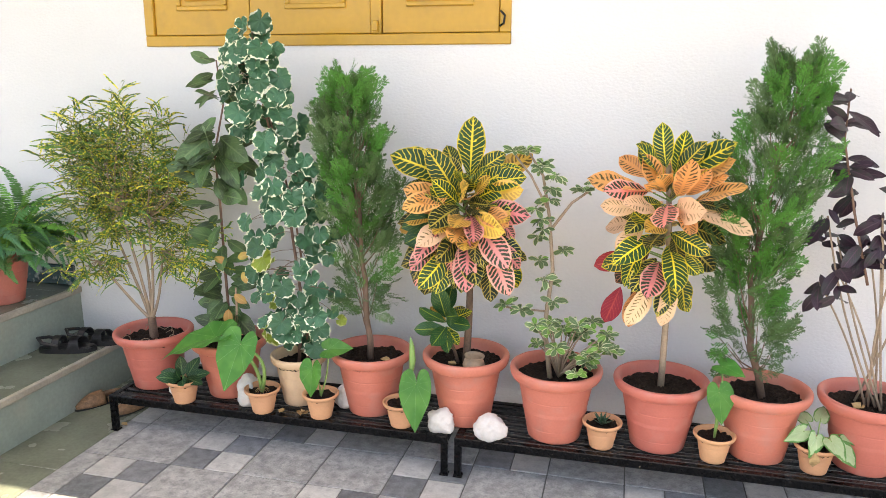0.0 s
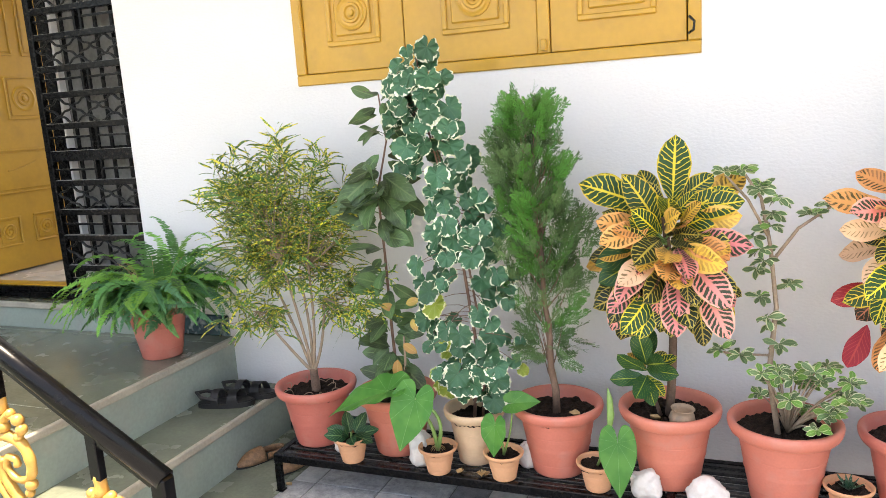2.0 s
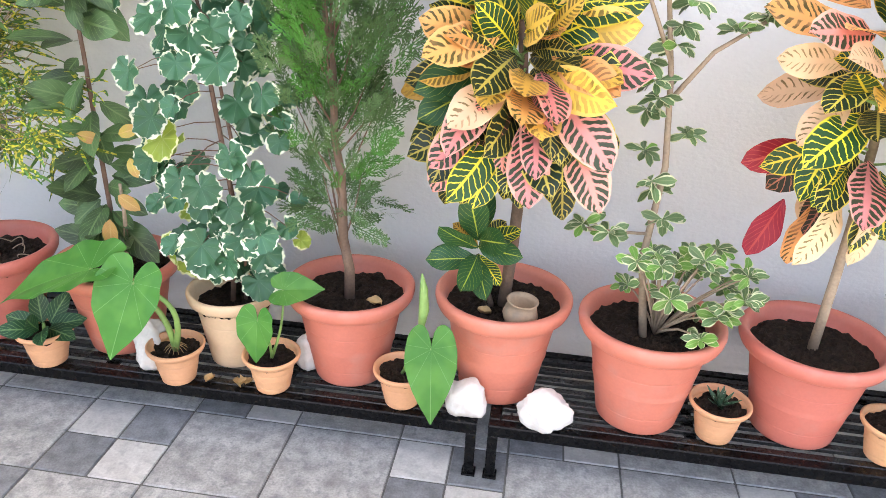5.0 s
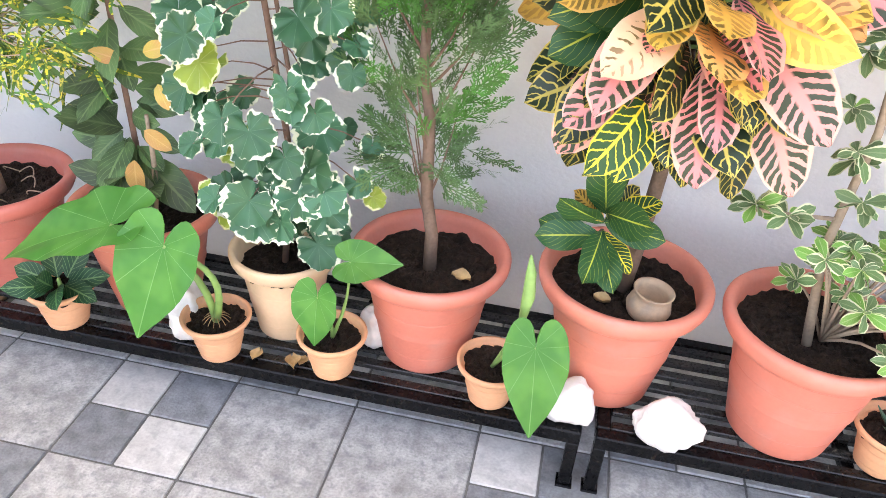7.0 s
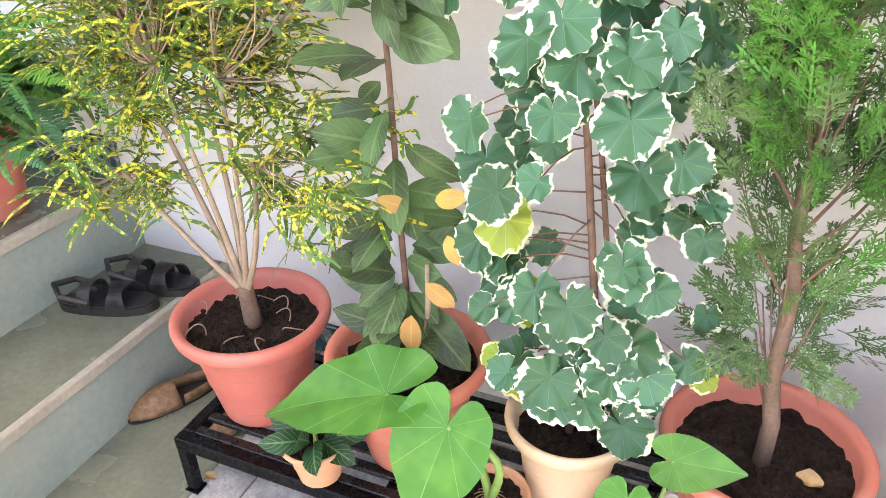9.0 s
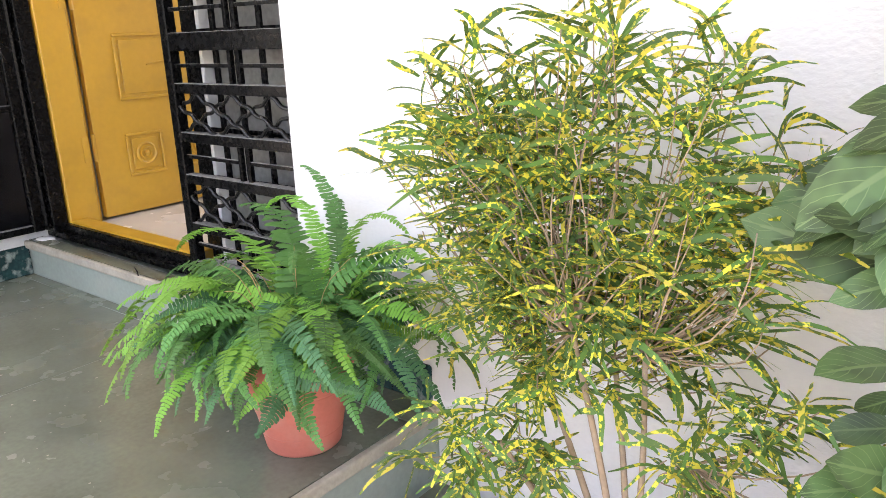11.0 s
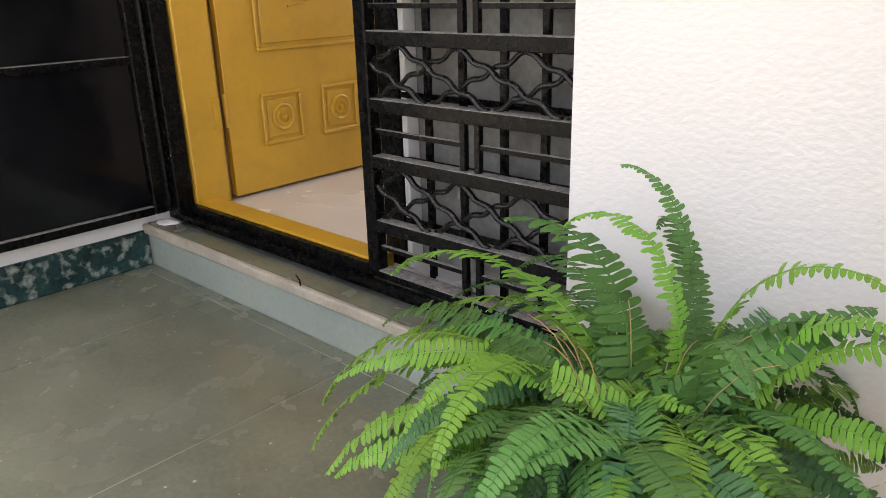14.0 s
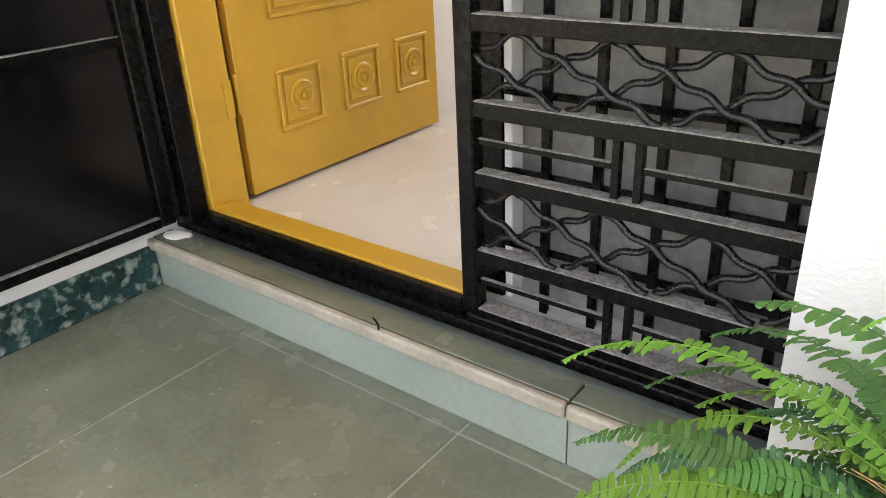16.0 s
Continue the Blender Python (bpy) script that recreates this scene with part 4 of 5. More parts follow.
# ---- leaf meshes ----
def blade(L, W, mat, droop=0.15, fold=0.15, wave=0.0, peak=0.5, power=0.8, n=9, name="leaf", seed=0):
    """A long blade along +x, its face up."""
    bm = bmesh.new()
    uvl = bm.loops.layers.uv.new("UVMap")
    rows, vs = [], (-1, -0.5, 0, 0.5, 1)
    for i in range(n + 1):
        u = i / n
        w = W / 2 * (math.sin(math.pi * u ** (math.log(0.5) / math.log(peak))) ** power) if 0 < u < 1 else 0.0012
        z = -droop * L * u * u
        rows.append([(bm.verts.new((L * u, v * w, z + fold * abs(v) * w + wave * W * math.sin(u * 13 + seed + v) * abs(v))), (u, v * 0.5 + 0.5)) for v in vs])
    for a, b in zip(rows, rows[1:]):
        for k in range(4):
            quad = (a[k], b[k], b[k + 1], a[k + 1])
            f = bm.faces.new([q[0] for q in quad])
            for lp, q in zip(f.loops, quad):
                lp[uvl].uv = q[1]
    me = bpy.data.meshes.new(name); bm.to_mesh(me); bm.free()
    me.polygons.foreach_set("use_smooth", [True] * len(me.polygons))
    me.materials.append(mat)
    return me


def round_leaf(R, mat, kind="scallop", cup=0.1, ysc=1.0, seed=0, n=44, rings=4, droop=0.0, name="leaf"):
    """A leaf about its stalk at the origin, tip towards +x, face up. kind: scallop or heart."""
    bm = bmesh.new()
    uvl = bm.loops.layers.uv.new("UVMap")
    rng = random.Random(seed)
    ph = rng.uniform(0, 6)

    def rad(th):
        notch = math.exp(-((abs(th) - math.pi) / 0.22) ** 2)
        if kind == "scallop":
            return R * (0.90 + 0.07 * abs(math.sin(th * 3.5 + ph)) + 0.042 * math.sin(th * 17 + ph) + 0.05 * math.sin(2 * th + ph)) * (1 - 0.72 * notch) * (0.88 + 0.12 * math.cos(th))
        return R * float(np.interp(abs(th) * 57.2958, (0, 4, 10, 22, 35, 51, 75, 100, 130, 150, 165, 176, 180), (1, 0.90, 0.80, 0.66, 0.57, 0.50, 0.43, 0.40, 0.405, 0.38, 0.28, 0.09, 0.03)))

    c = bm.verts.new((0, 0, 0))
    rr = []
    for i in range(1, rings + 1):
        s = i / rings
        row = []
        for k in range(n):
            th = -math.pi + 2 * math.pi * (k + 0.5) / n
            if kind == "heart":
                th = math.pi * math.copysign((abs(th) / math.pi) ** 1.35, th)
            r = rad(th) * s
            x, y = r * math.cos(th), r * math.sin(th) * ysc
            z = cup * abs(y) * (1 if kind == "heart" else 0.5) - droop * max(x, 0) ** 2 / R + (0.09 * R * math.sin(th * 7 + ph) * s ** 2 if kind == "scallop" else 0.02 * R * math.sin(th * 8 + ph) * s ** 3)
            row.append((bm.verts.new((x, y, z)), (s, (th / (2 * math.pi) + 0.5))))
        rr.append(row)
    for k in range(n - 1):
        f = bm.faces.new((c, rr[0][k][0], rr[0][k + 1][0]))
        for lp, q in zip(f.loops, ((0, rr[0][k][1][1]), rr[0][k][1], rr[0][k + 1][1])):
            lp[uvl].uv = q
        for i in range(rings - 1):
            quad = (rr[i][k], rr[i + 1][k], rr[i + 1][k + 1], rr[i][k + 1])
            f = bm.faces.new([q[0] for q in quad])
            for lp, q in zip(f.loops, quad):
                lp[uvl].uv = q[1]
    me = bpy.data.meshes.new(name); bm.to_mesh(me); bm.free()
    me.polygons.foreach_set("use_smooth", [True] * len(me.polygons))
    me.materials.append(mat)
    return me


def place(me, parent, p, az, el, roll=0.0, s=1.0, name="leaf"):
    ob = new(name, me)
    ob.parent = parent
    ob.matrix_local = Matrix.Translation(p) @ Matrix.Rotation(az, 4, "Z") @ Matrix.Rotation(-el, 4, "Y") @ Matrix.Rotation(roll, 4, "X") @ Matrix.Scale(s, 4)
    return ob


def face(me, parent, p, d, hint, s=1.0, name="leaf"):
    """A leaf from p along d, its upper side turned towards hint."""
    x = Vector(d).normalized()
    z = Vector(hint) - x * x.dot(Vector(hint))
    z = z.normalized() if z.length > 1e-4 else x.orthogonal().normalized()
    y = z.cross(x)
    m = Matrix((x, y, z)).transposed().to_4x4()
    ob = new(name, me)
    ob.parent = parent
    ob.matrix_local = Matrix.Translation(p) @ m @ Matrix.Scale(s, 4)
    return ob


def way(az, el):
    return Vector((math.cos(az) * math.cos(el), math.sin(az) * math.cos(el), math.sin(el)))


def open_hint(rng, out=0.9, spread=0.35):
    """Where leaves turn for light: away from the wall and up."""
    return Vector((rng.uniform(-spread, spread), -out, 0.6 + rng.uniform(-spread, spread)))


def stem(parent, pts, r0, r1, mat, name="stem", segs=8):
    bm = bmesh.new()
    tube(bm, pts, [r0 + (r1 - r0) * k / (len(pts) - 1) for k in range(len(pts))], segs)
    return part(name, bm, mat, parent, smooth=True)


def curve(a, b, bend, n=8):
    a, b, bend = Vector(a), Vector(b), Vector(bend)
    return [a.lerp(b, k / n) + bend * math.sin(math.pi * k / n) for k in range(n + 1)]


def soup(name, parent, verts, faces, mat, label="", uvs=None):
    me = bpy.data.meshes.new(name)
    me.from_pydata(verts, [], faces)
    me.materials.append(mat)
    if uvs is not None:
        lay = me.uv_layers.new(name="UVMap")
        idx = np.zeros(len(me.loops), dtype=np.int32); me.loops.foreach_get("vertex_index", idx)
        lay.data.foreach_set("uv", np.asarray(uvs, dtype=np.float32)[idx].ravel())
    me.polygons.foreach_set("use_smooth", [True] * len(me.polygons))
    ob = new(name, me); ob.parent = parent; ob["kind"] = "stuff"
    if label:
        ob["label"] = label
    return ob


PI = math.pi


# ---- broad-leaved crotons ----
def croton_meshes(L, W):
    return {k: [blade(L * f, W * f, m, d, 0.16, 0.05, 0.58, 0.6, 10, seed=i) for i, (f, d) in enumerate(((1.0, 0.10), (0.92, 0.22), (1.06, 0.32)))] for k, m in dict(G=L_CG, O=L_CO, Y=L_CY, P=L_CP, C=L_CC, D=L_CD, N=L_CN, R=L_CR, M=L_CM).items()}


CM = croton_meshes(0.20, 0.098)


def crown(parent, rng, c, count, reach, z_top, z_low, kinds, el_top=1.25, el_low=-0.9, scale=1.0, squash=1.0):
    """Leaves in a spiral, upright at the top and hanging below, most of them turned to the open side."""
    for k in range(count):
        f = k / (count - 1)
        az = k * 2.39996 + rng.uniform(-0.8, 0.8)
        if math.sin(az) > 0.45 and rng.random() < 0.6:
            az = -az
        el = el_top + (el_low - el_top) * f ** 0.85 + rng.uniform(-0.4, 0.4)
        z = z_top + (z_low - z_top) * f + rng.uniform(-0.045, 0.045)
        off = reach * (0.10 + 0.60 * math.sin(min(f * 1.2, 1) * PI * 0.62)) * squash
        p = Vector((c[0] + off * math.cos(az), c[1] + off * 0.8 * math.sin(az), z))
        kind = rng.choice(kinds[min(int(f * len(kinds)), len(kinds) - 1)])
        d = way(az, el)
        d.y -= 0.12
        face(rng.choice(CM[kind]), parent, p, d, open_hint(rng, 0.75, 0.7), scale * rng.uniform(0.62, 1.12))
        if k % 3 == 0:
            stem(parent, [Vector((c[0], c[1], z - 0.03)), p + d * 0.012], 0.0035, 0.0025, M_STEMG, "leaf_stalk", 5)


rng = random.Random(11)
A = thing("croton_plant", "broad-leaved croton with green, orange and pink veined leaves in a pot", "plant", "crotons", at=soil_at("croton_a"))
stem(A, curve((0, 0, 0), (-0.01, -0.03, 0.72), (0.02, 0, 0)), 0.016, 0.010, M_BARK)
stem(A, curve((-0.03, -0.01, 0), (-0.07, -0.05, 0.16), (0, 0, 0)), 0.008, 0.005, M_BARK)
crown(A, rng, (-0.01, -0.03), 56, 0.11, 0.70, 0.46, ("DGD", "DDN", "DMDD", "DDD"), 0.9, -1.0, 0.85)
crown(A, rng, (0.0, -0.05), 84, 0.165, 0.74, 0.47, ("GGG", "GGYO", "YODO", "CPYO", "PDOP", "PDCD", "GDPD", "GDPD"), 1.1, -1.3, 0.9)
for p, d, hint, kd, s in (((0.02, -0.05, 0.77), (0.05, -0.12, 1), (0.05, -1, 0.15), "G", 1.12), ((-0.05, -0.06, 0.76), (-0.85, -0.25, 0.38), (-0.2, -0.75, 0.6), "G", 1.25), ((0.05, -0.06, 0.74), (0.9, -0.3, 0.25), (0.2, -0.8, 0.5), "G", 1.0),
                          ((-0.10, -0.02, 0.76), (-0.75, 0.1, 0.5), (0, -0.9, 0.4), "G", 0.95), ((0.09, -0.02, 0.75), (0.7, 0.1, 0.5), (0, -0.9, 0.4), "Y", 0.95), ((-0.05, -0.12, 0.70), (-0.6, -0.6, -0.1), (0.1, -0.75, 0.6), "O", 0.95),
                          ((0.06, -0.12, 0.66), (0.7, -0.6, -0.15), (0, -0.7, 0.6), "O", 0.9), ((-0.02, -0.15, 0.62), (-0.5, -0.6, -0.35), (0, -0.85, 0.5), "C", 0.9), ((0.07, -0.14, 0.60), (0.6, -0.5, -0.55), (0.1, -0.9, 0.35), "P", 1.05),
                          ((0.02, -0.16, 0.54), (0.15, -0.4, -1), (0.1, -0.95, 0.25), "P", 0.95), ((0.11, -0.12, 0.52), (0.5, -0.35, -0.9), (0.2, -0.9, 0.3), "P", 1.0), ((-0.06, -0.15, 0.54), (-0.55, -0.4, -0.5), (-0.1, -0.9, 0.35), "P", 0.85)):
    face(CM[kd][0], A, p, d, hint, s)
for az, el, z, kd, s in ((3.9, 0.5, 0.2, "N", 0.85), (2.9, 0.15, 0.15, "N", 0.8), (5.2, 0.35, 0.22, "N", 0.9), (0.2, 0.5, 0.2, "G", 0.7), (4.6, -0.2, 0.18, "N", 0.85), (3.3, 0.8, 0.2, "Y", 0.55), (5.8, 0.1, 0.2, "N", 0.75), (1.6, 0.9, 0.22, "N", 0.9), (0.9, 0.4, 0.2, "D", 0.7), (4.4, 1.1, 0.22, "N", 0.95), (5.6, -0.5, 0.18, "G", 0.6), (3.5, 0.05, 0.17, "N", 0.8), (5.0, -0.45, 0.17, "N", 0.75)):
    face(CM[kd][0], A, (-0.07, -0.06, z - 0.015), way(az, el), open_hint(rng, 0.7, 0.6), s * 0.8)

rng = random.Random(23)
B = thing("croton_plant", "croton on a bare trunk with orange, yellow and cream leaves", "plant", "crotons", at=soil_at("croton_b"))
stem(B, curve((0, 0, 0), (-0.03, -0.03, 0.85), (0.012, 0, 0)), 0.013, 0.009, M_PALEBARK, "trunk")
crown(B, rng, (-0.02, -0.02), 18, 0.08, 0.78, 0.5, ("DGD", "DMD", "DM"), 0.9, -1.0, 0.8)
crown(B, rng, (-0.02, -0.05), 34, 0.13, 0.84, 0.66, ("GGGG", "GOGO", "OYOO", "OCOY", "PDOC", "OPDC"), 1.3, -0.45, 0.95)
crown(B, rng, (-0.03, -0.05), 22, 0.09, 0.66, 0.46, ("GDGY", "GYCG", "GGCP", "CGCG"), 0.5, -1.35, 0.9)
for p, d, k in (((-0.17, -0.05, 0.40), (-0.35, -0.1, -1), "R"), ((-0.13, -0.03, 0.52), (-1, -0.1, -0.35), "R"), ((-0.11, -0.06, 0.40), (-0.15, -0.1, -1), "O")):
    face(CM[k][0], B, p, d, (0.2, -1, 0.3), 0.75)


# ---- conifers ----
def spray_template(rng):
    """A flat fan of scale-leaf twigs in the x-y plane."""
    V, Fc = [], []

    def strip(p, q, w):
        d = np.array(q) - np.array(p); nn = np.array((-d[1], d[0], 0.0)); nn = nn / (np.linalg.norm(nn) + 1e-9) * w
        i = len(V)
        V.extend([tuple(np.array(p) - nn * 0.8), tuple(np.array(p) + nn * 0.8), tuple(np.array(q) + nn), tuple(np.array(q) + d * 0.12), tuple(np.array(q) - nn)])
        Fc.append((i, i + 1, i + 2, i + 3, i + 4))

    L = 0.085
    strip((0, 0, 0), (L, 0, 0), 0.0014)
    for k in range(1, 9):
        x = L * k / 9
        for s in (1, -1):
            l = 0.036 * (1 - 0.55 * k / 9) * rng.uniform(0.6, 1.15)
            a = s * rng.uniform(0.55, 0.85)
            q = (x + l * math.cos(a), l * math.sin(a), rng.uniform(-0.008, 0.008))
            strip((x, 0, 0), q, 0.0011)
            for f in (0.35, 0.6, 0.85):
                for s2 in (1, -1):
                    p2 = (x + l * f * math.cos(a), l * f * math.sin(a), q[2] * f)
                    l2 = l * 0.45 * (1.1 - f * 0.5) * rng.uniform(0.6, 1.2)
                    a2 = a + s2 * rng.uniform(0.45, 0.75)
                    strip(p2, (p2[0] + l2 * math.cos(a2), p2[1] + l2 * math.sin(a2), p2[2]), 0.0011)
    return np.array(V), Fc


SPR = [spray_template(random.Random(k)) for k in range(5)]


def conifer(at, seed, height, low, profile, label, count, trunk_r):
    """profile: rows of height share, centre x, half width."""
    rng = random.Random(seed)
    T = thing("thuja_tree", label, "conifer", "potted conifers", at=at)
    hs, cs, ws = zip(*profile)
    axis = lambda z: Vector((float(np.interp(z / height, hs, cs)), -0.01, z))
    half = lambda z: float(np.interp(z / height, hs, ws))
    stem(T, [axis(height * 0.93 * k / 12) + Vector((0.006 * math.sin(k * 2.1), 0, 0)) for k in range(13)], trunk_r, 0.003, M_BARK, "trunk")
    acc = {0: ([], []), 1: ([], [])}
    limbs = []
    for k in range(count):
        f = rng.random() ** 0.9
        z = low + (height - low) * f
        w = half(z) * (0.80 + 0.5 * noise.noise(Vector((z * 9, seed * 3.7, rng.random() * 0.4))))
        if z < low + 0.28 and rng.random() < 0.5:
            continue
        az = rng.uniform(0, 2 * PI)
        share = rng.random() ** 0.6
        rr = w * (0.12 + 0.88 * share)
        p = axis(z) + Vector((rr * math.cos(az), rr * 0.8 * math.sin(az), 0))
        if k % 14 == 0 and len(limbs) < 46:
            limbs.append(p)
        el = rng.uniform(0.55, 1.3) if z > low + 0.12 else rng.uniform(-0.4, 0.9)
        m = Matrix.Translation(p) @ Matrix.Rotation(az + rng.uniform(-0.7, 0.7), 4, "Z") @ Matrix.Rotation(-el, 4, "Y") @ Matrix.Rotation(rng.uniform(0, PI), 4, "X") @ Matrix.Scale(rng.uniform(0.65, 1.45), 4)
        V, Fc = SPR[rng.randrange(5)]
        M4 = np.array(m)
        W = V @ M4[:3, :3].T + M4[:3, 3]
        # outer and higher sprays more often take the brighter of the two greens
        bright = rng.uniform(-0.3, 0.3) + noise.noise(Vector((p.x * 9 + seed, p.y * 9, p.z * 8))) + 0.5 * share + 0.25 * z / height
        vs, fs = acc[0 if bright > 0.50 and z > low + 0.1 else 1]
        o = len(vs)
        vs.extend(map(tuple, W)); fs.extend(tuple(i + o for i in q) for q in Fc)
    for p in limbs:
        root = axis(max(0.10, p.z - 0.15 - abs(p.x) * 0.4))
        stem(T, [root, root.lerp(p, 0.5) + Vector((0, 0, -0.02)), p], 0.0034, 0.001, M_STEMR, "branch", 5)
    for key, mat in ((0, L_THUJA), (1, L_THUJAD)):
        soup("foliage", T, acc[key][0], acc[key][1], mat, "feathery bright green sprays" if key == 0 else "duller grey-green sprays, mostly inner and low")


conifer(soil_at("thuja_a"), 5, 1.12, 0.20, ((0, 0, 0.02), (0.16, -0.01, 0.03), (0.28, -0.02, 0.11), (0.42, -0.03, 0.155), (0.66, -0.045, 0.165), (0.85, -0.075, 0.135), (0.95, -0.075, 0.09), (1, -0.07, 0.045)), "slender potted thuja with feathery green sprays", 640, 0.015)
conifer(soil_at("thuja_b"), 9, 1.19, 0.10, ((0, 0, 0.05), (0.15, -0.05, 0.10), (0.35, -0.08, 0.14), (0.55, -0.06, 0.175), (0.78, -0.02, 0.155), (0.92, 0.01, 0.10), (1, 0.0, 0.05)), "tall bushy potted thuja with bright green sprays", 740, 0.014)


# ---- strap-leaved croton ----
def strap_croton():
    rng = random.Random(31)
    T = thing("strap_leaf_croton", "bushy croton with narrow yellow-speckled green strap leaves", "plant", at=soil_at("strap"))
    stem(T, curve((0, 0, 0), (-0.005, 0, 0.10), (0, 0, 0)), 0.02, 0.017, M_BARK, "trunk")
    sets = (([], [], []), ([], [], []))
    tips = []
    while len(tips) < 135:
        q = Vector((rng.uniform(-1, 1), rng.uniform(-1, 1), rng.uniform(-1, 1)))
        if 0.3 < q.length < 1:
            tips.append(Vector((-0.15 + 0.51 * q.x * (0.82 + 0.18 * q.z), 0.06 + 0.17 * q.y, 0.80 + 0.29 * q.z)))
    for k in range(17):
        tips.append(Vector((-0.25 + rng.uniform(-0.14, 0.16), -0.07 + rng.uniform(-0.11, 0.10), 0.38 + rng.uniform(-0.13, 0.13))))
    for k in range(20):
        tips.append(Vector((0.20 + rng.uniform(-0.16, 0.18), -0.06 + rng.uniform(-0.10, 0.10), 0.42 + rng.uniform(-0.15, 0.14))))
    for k in range(32):
        tips.append(Vector((-0.14 + rng.uniform(-0.32, 0.34), 0.05 + rng.uniform(-0.12, 0.12), rng.uniform(0.45, 0.64))))
    mains = [Vector((-0.20, 0.03, 0.52)), Vector((-0.10, -0.02, 0.58)), Vector((0.0, 0.03, 0.55)), Vector((0.10, -0.03, 0.42)), Vector((-0.22, -0.05, 0.36)), Vector((-0.06, 0.05, 0.52))]
    for mnt in mains:
        stem(T, curve((-0.005, 0, 0.08), mnt, (0.012, 0, -0.02)), 0.0075, 0.0045, M_PALEBARK)
    for tp in tips:
        mnt = min(mains, key=lambda w: (w - tp).length)
        stem(T, curve(mnt, tp, (rng.uniform(-0.05, 0.05), rng.uniform(-0.03, 0.03), -0.03), 5), 0.0019, 0.0010, M_PALEBARK, "twig", 5)
        out = Vector((tp.x + 0.17, tp.y + 0.02, (tp.z - 0.60) * 0.8))
        low = tp.z < 0.55
        for j in range(15):
            az = rng.uniform(0, 2 * PI)
            up = rng.uniform(-0.3, 0.8) if low else rng.uniform(-0.2, 0.9)
            V, Fc, UV = sets[1] if rng.random() < 0.2 else sets[0]
            d = (Vector((math.cos(az), 0.8 * math.sin(az), up)) + out * 1.5).normalized()
            L = rng.uniform(0.07, 0.15) * (0.66 if low else 1)
            w = rng.uniform(0.0026, 0.0048)
            base = mnt.lerp(tp, 1 - 0.45 * rng.random() ** 1.5) + Vector((rng.uniform(-0.015, 0.015), 0, rng.uniform(-0.02, 0.02)))
            sd = d.cross(Vector((rng.uniform(-1, 1), rng.uniform(-1, 1), 0.6))).normalized()
            n = 6
            o = len(V)
            for i in range(n + 1):
                u = i / n
                c = base + d * L * u + Vector((0, 0, -0.35 * L * u * u)) + sd * 0.004 * math.sin(u * 6 + j)
                ww = w * (0.4 + 0.8 * math.sin(PI * min(u * 0.92 + 0.06, 1)))
                V.extend([tuple(c - sd * ww), tuple(c + sd * ww)])
                UV.extend([(u, 0), (u, 1)])
            Fc.extend((o + 2 * i, o + 2 * i + 1, o + 2 * i + 3, o + 2 * i + 2) for i in range(n))
    soup("foliage", T, sets[0][0], sets[0][1], L_THIN, "narrow speckled green leaves", sets[0][2])
    soup("foliage", T, sets[1][0], sets[1][1], L_THINY, "narrow yellow leaves", sets[1][2])


strap_croton()


# ---- tall dark-leaved plant ----
def on_line(pts, f):
    q = f * (len(pts) - 1); i = min(int(q), len(pts) - 2)
    return pts[i].lerp(pts[i + 1], q - i)


rng = random.Random(41)
D = thing("dark_leaf_plant", "tall plant with dark olive leaves and a few amber ones", "plant", at=soil_at("dark"))
main = [Vector((0.01, 0, 0)), Vector((-0.01, 0.02, 0.3)), Vector((-0.02, 0.03, 0.6)), Vector((-0.03, 0.03, 0.85)), Vector((0.03, 0.02, 1.05)), Vector((0.01, 0.02, 1.23))]
stem(D, main, 0.007, 0.003, M_STEMR)
stem(D, curve((0.03, -0.02, 0), (0.07, -0.04, 0.28), (0.01, 0, 0)), 0.008, 0.004, M_PALEBARK)
LD = [blade(0.155 * f, 0.074 * f, L_DARK, d, 0.12, 0.02, 0.5, 0.65, 8, seed=i) for i, (f, d) in enumerate(((1, 0.2), (0.85, 0.3), (0.65, 0.15)))]
LA = [blade(0.10, 0.056, L_AMB, 0.25, 0.12, 0.02, 0.5, 0.62, 8)]
for f0, cnt, sc in ((0.10, 13, 0.95), (0.18, 14, 0.9), (0.28, 8, 0.85), (0.38, 6, 0.8), (0.47, 8, 0.9), (0.56, 13, 1.15), (0.64, 13, 1.15), (0.72, 8, 0.85), (0.82, 7, 0.85), (0.92, 8, 0.95), (1.0, 7, 0.7)):
    for k in range(cnt):
        p = on_line(main, max(0, min(1, f0 + rng.uniform(-0.05, 0.05))))
        az = rng.uniform(0, 2 * PI)
        if math.sin(az) > 0.5:
            az = -az
        face(rng.choice(LD), D, p + Vector((0.02 * math.cos(az), 0.02 * math.sin(az), 0)), way(az, rng.uniform(-0.8, 0.55)), open_hint(rng, 0.7, 0.5), sc * rng.uniform(0.8, 1.15))
for p, d, s in (((0.06, -0.09, 0.20), (0.0, -0.3, -1), 0.95), ((0.08, -0.07, 0.26), (0.8, -0.2, -0.4), 0.8), ((0.05, -0.06, 0.40), (-0.5, -0.5, 0.3), 0.7), ((0.10, -0.06, 0.42), (0.9, -0.2, 0.4), 0.75), ((0.12, -0.06, 0.36), (0.4, -0.4, -0.6), 0.65)):
    face(LA[0], D, p, d, (0.1, -1, 0.4), s * 0.8)

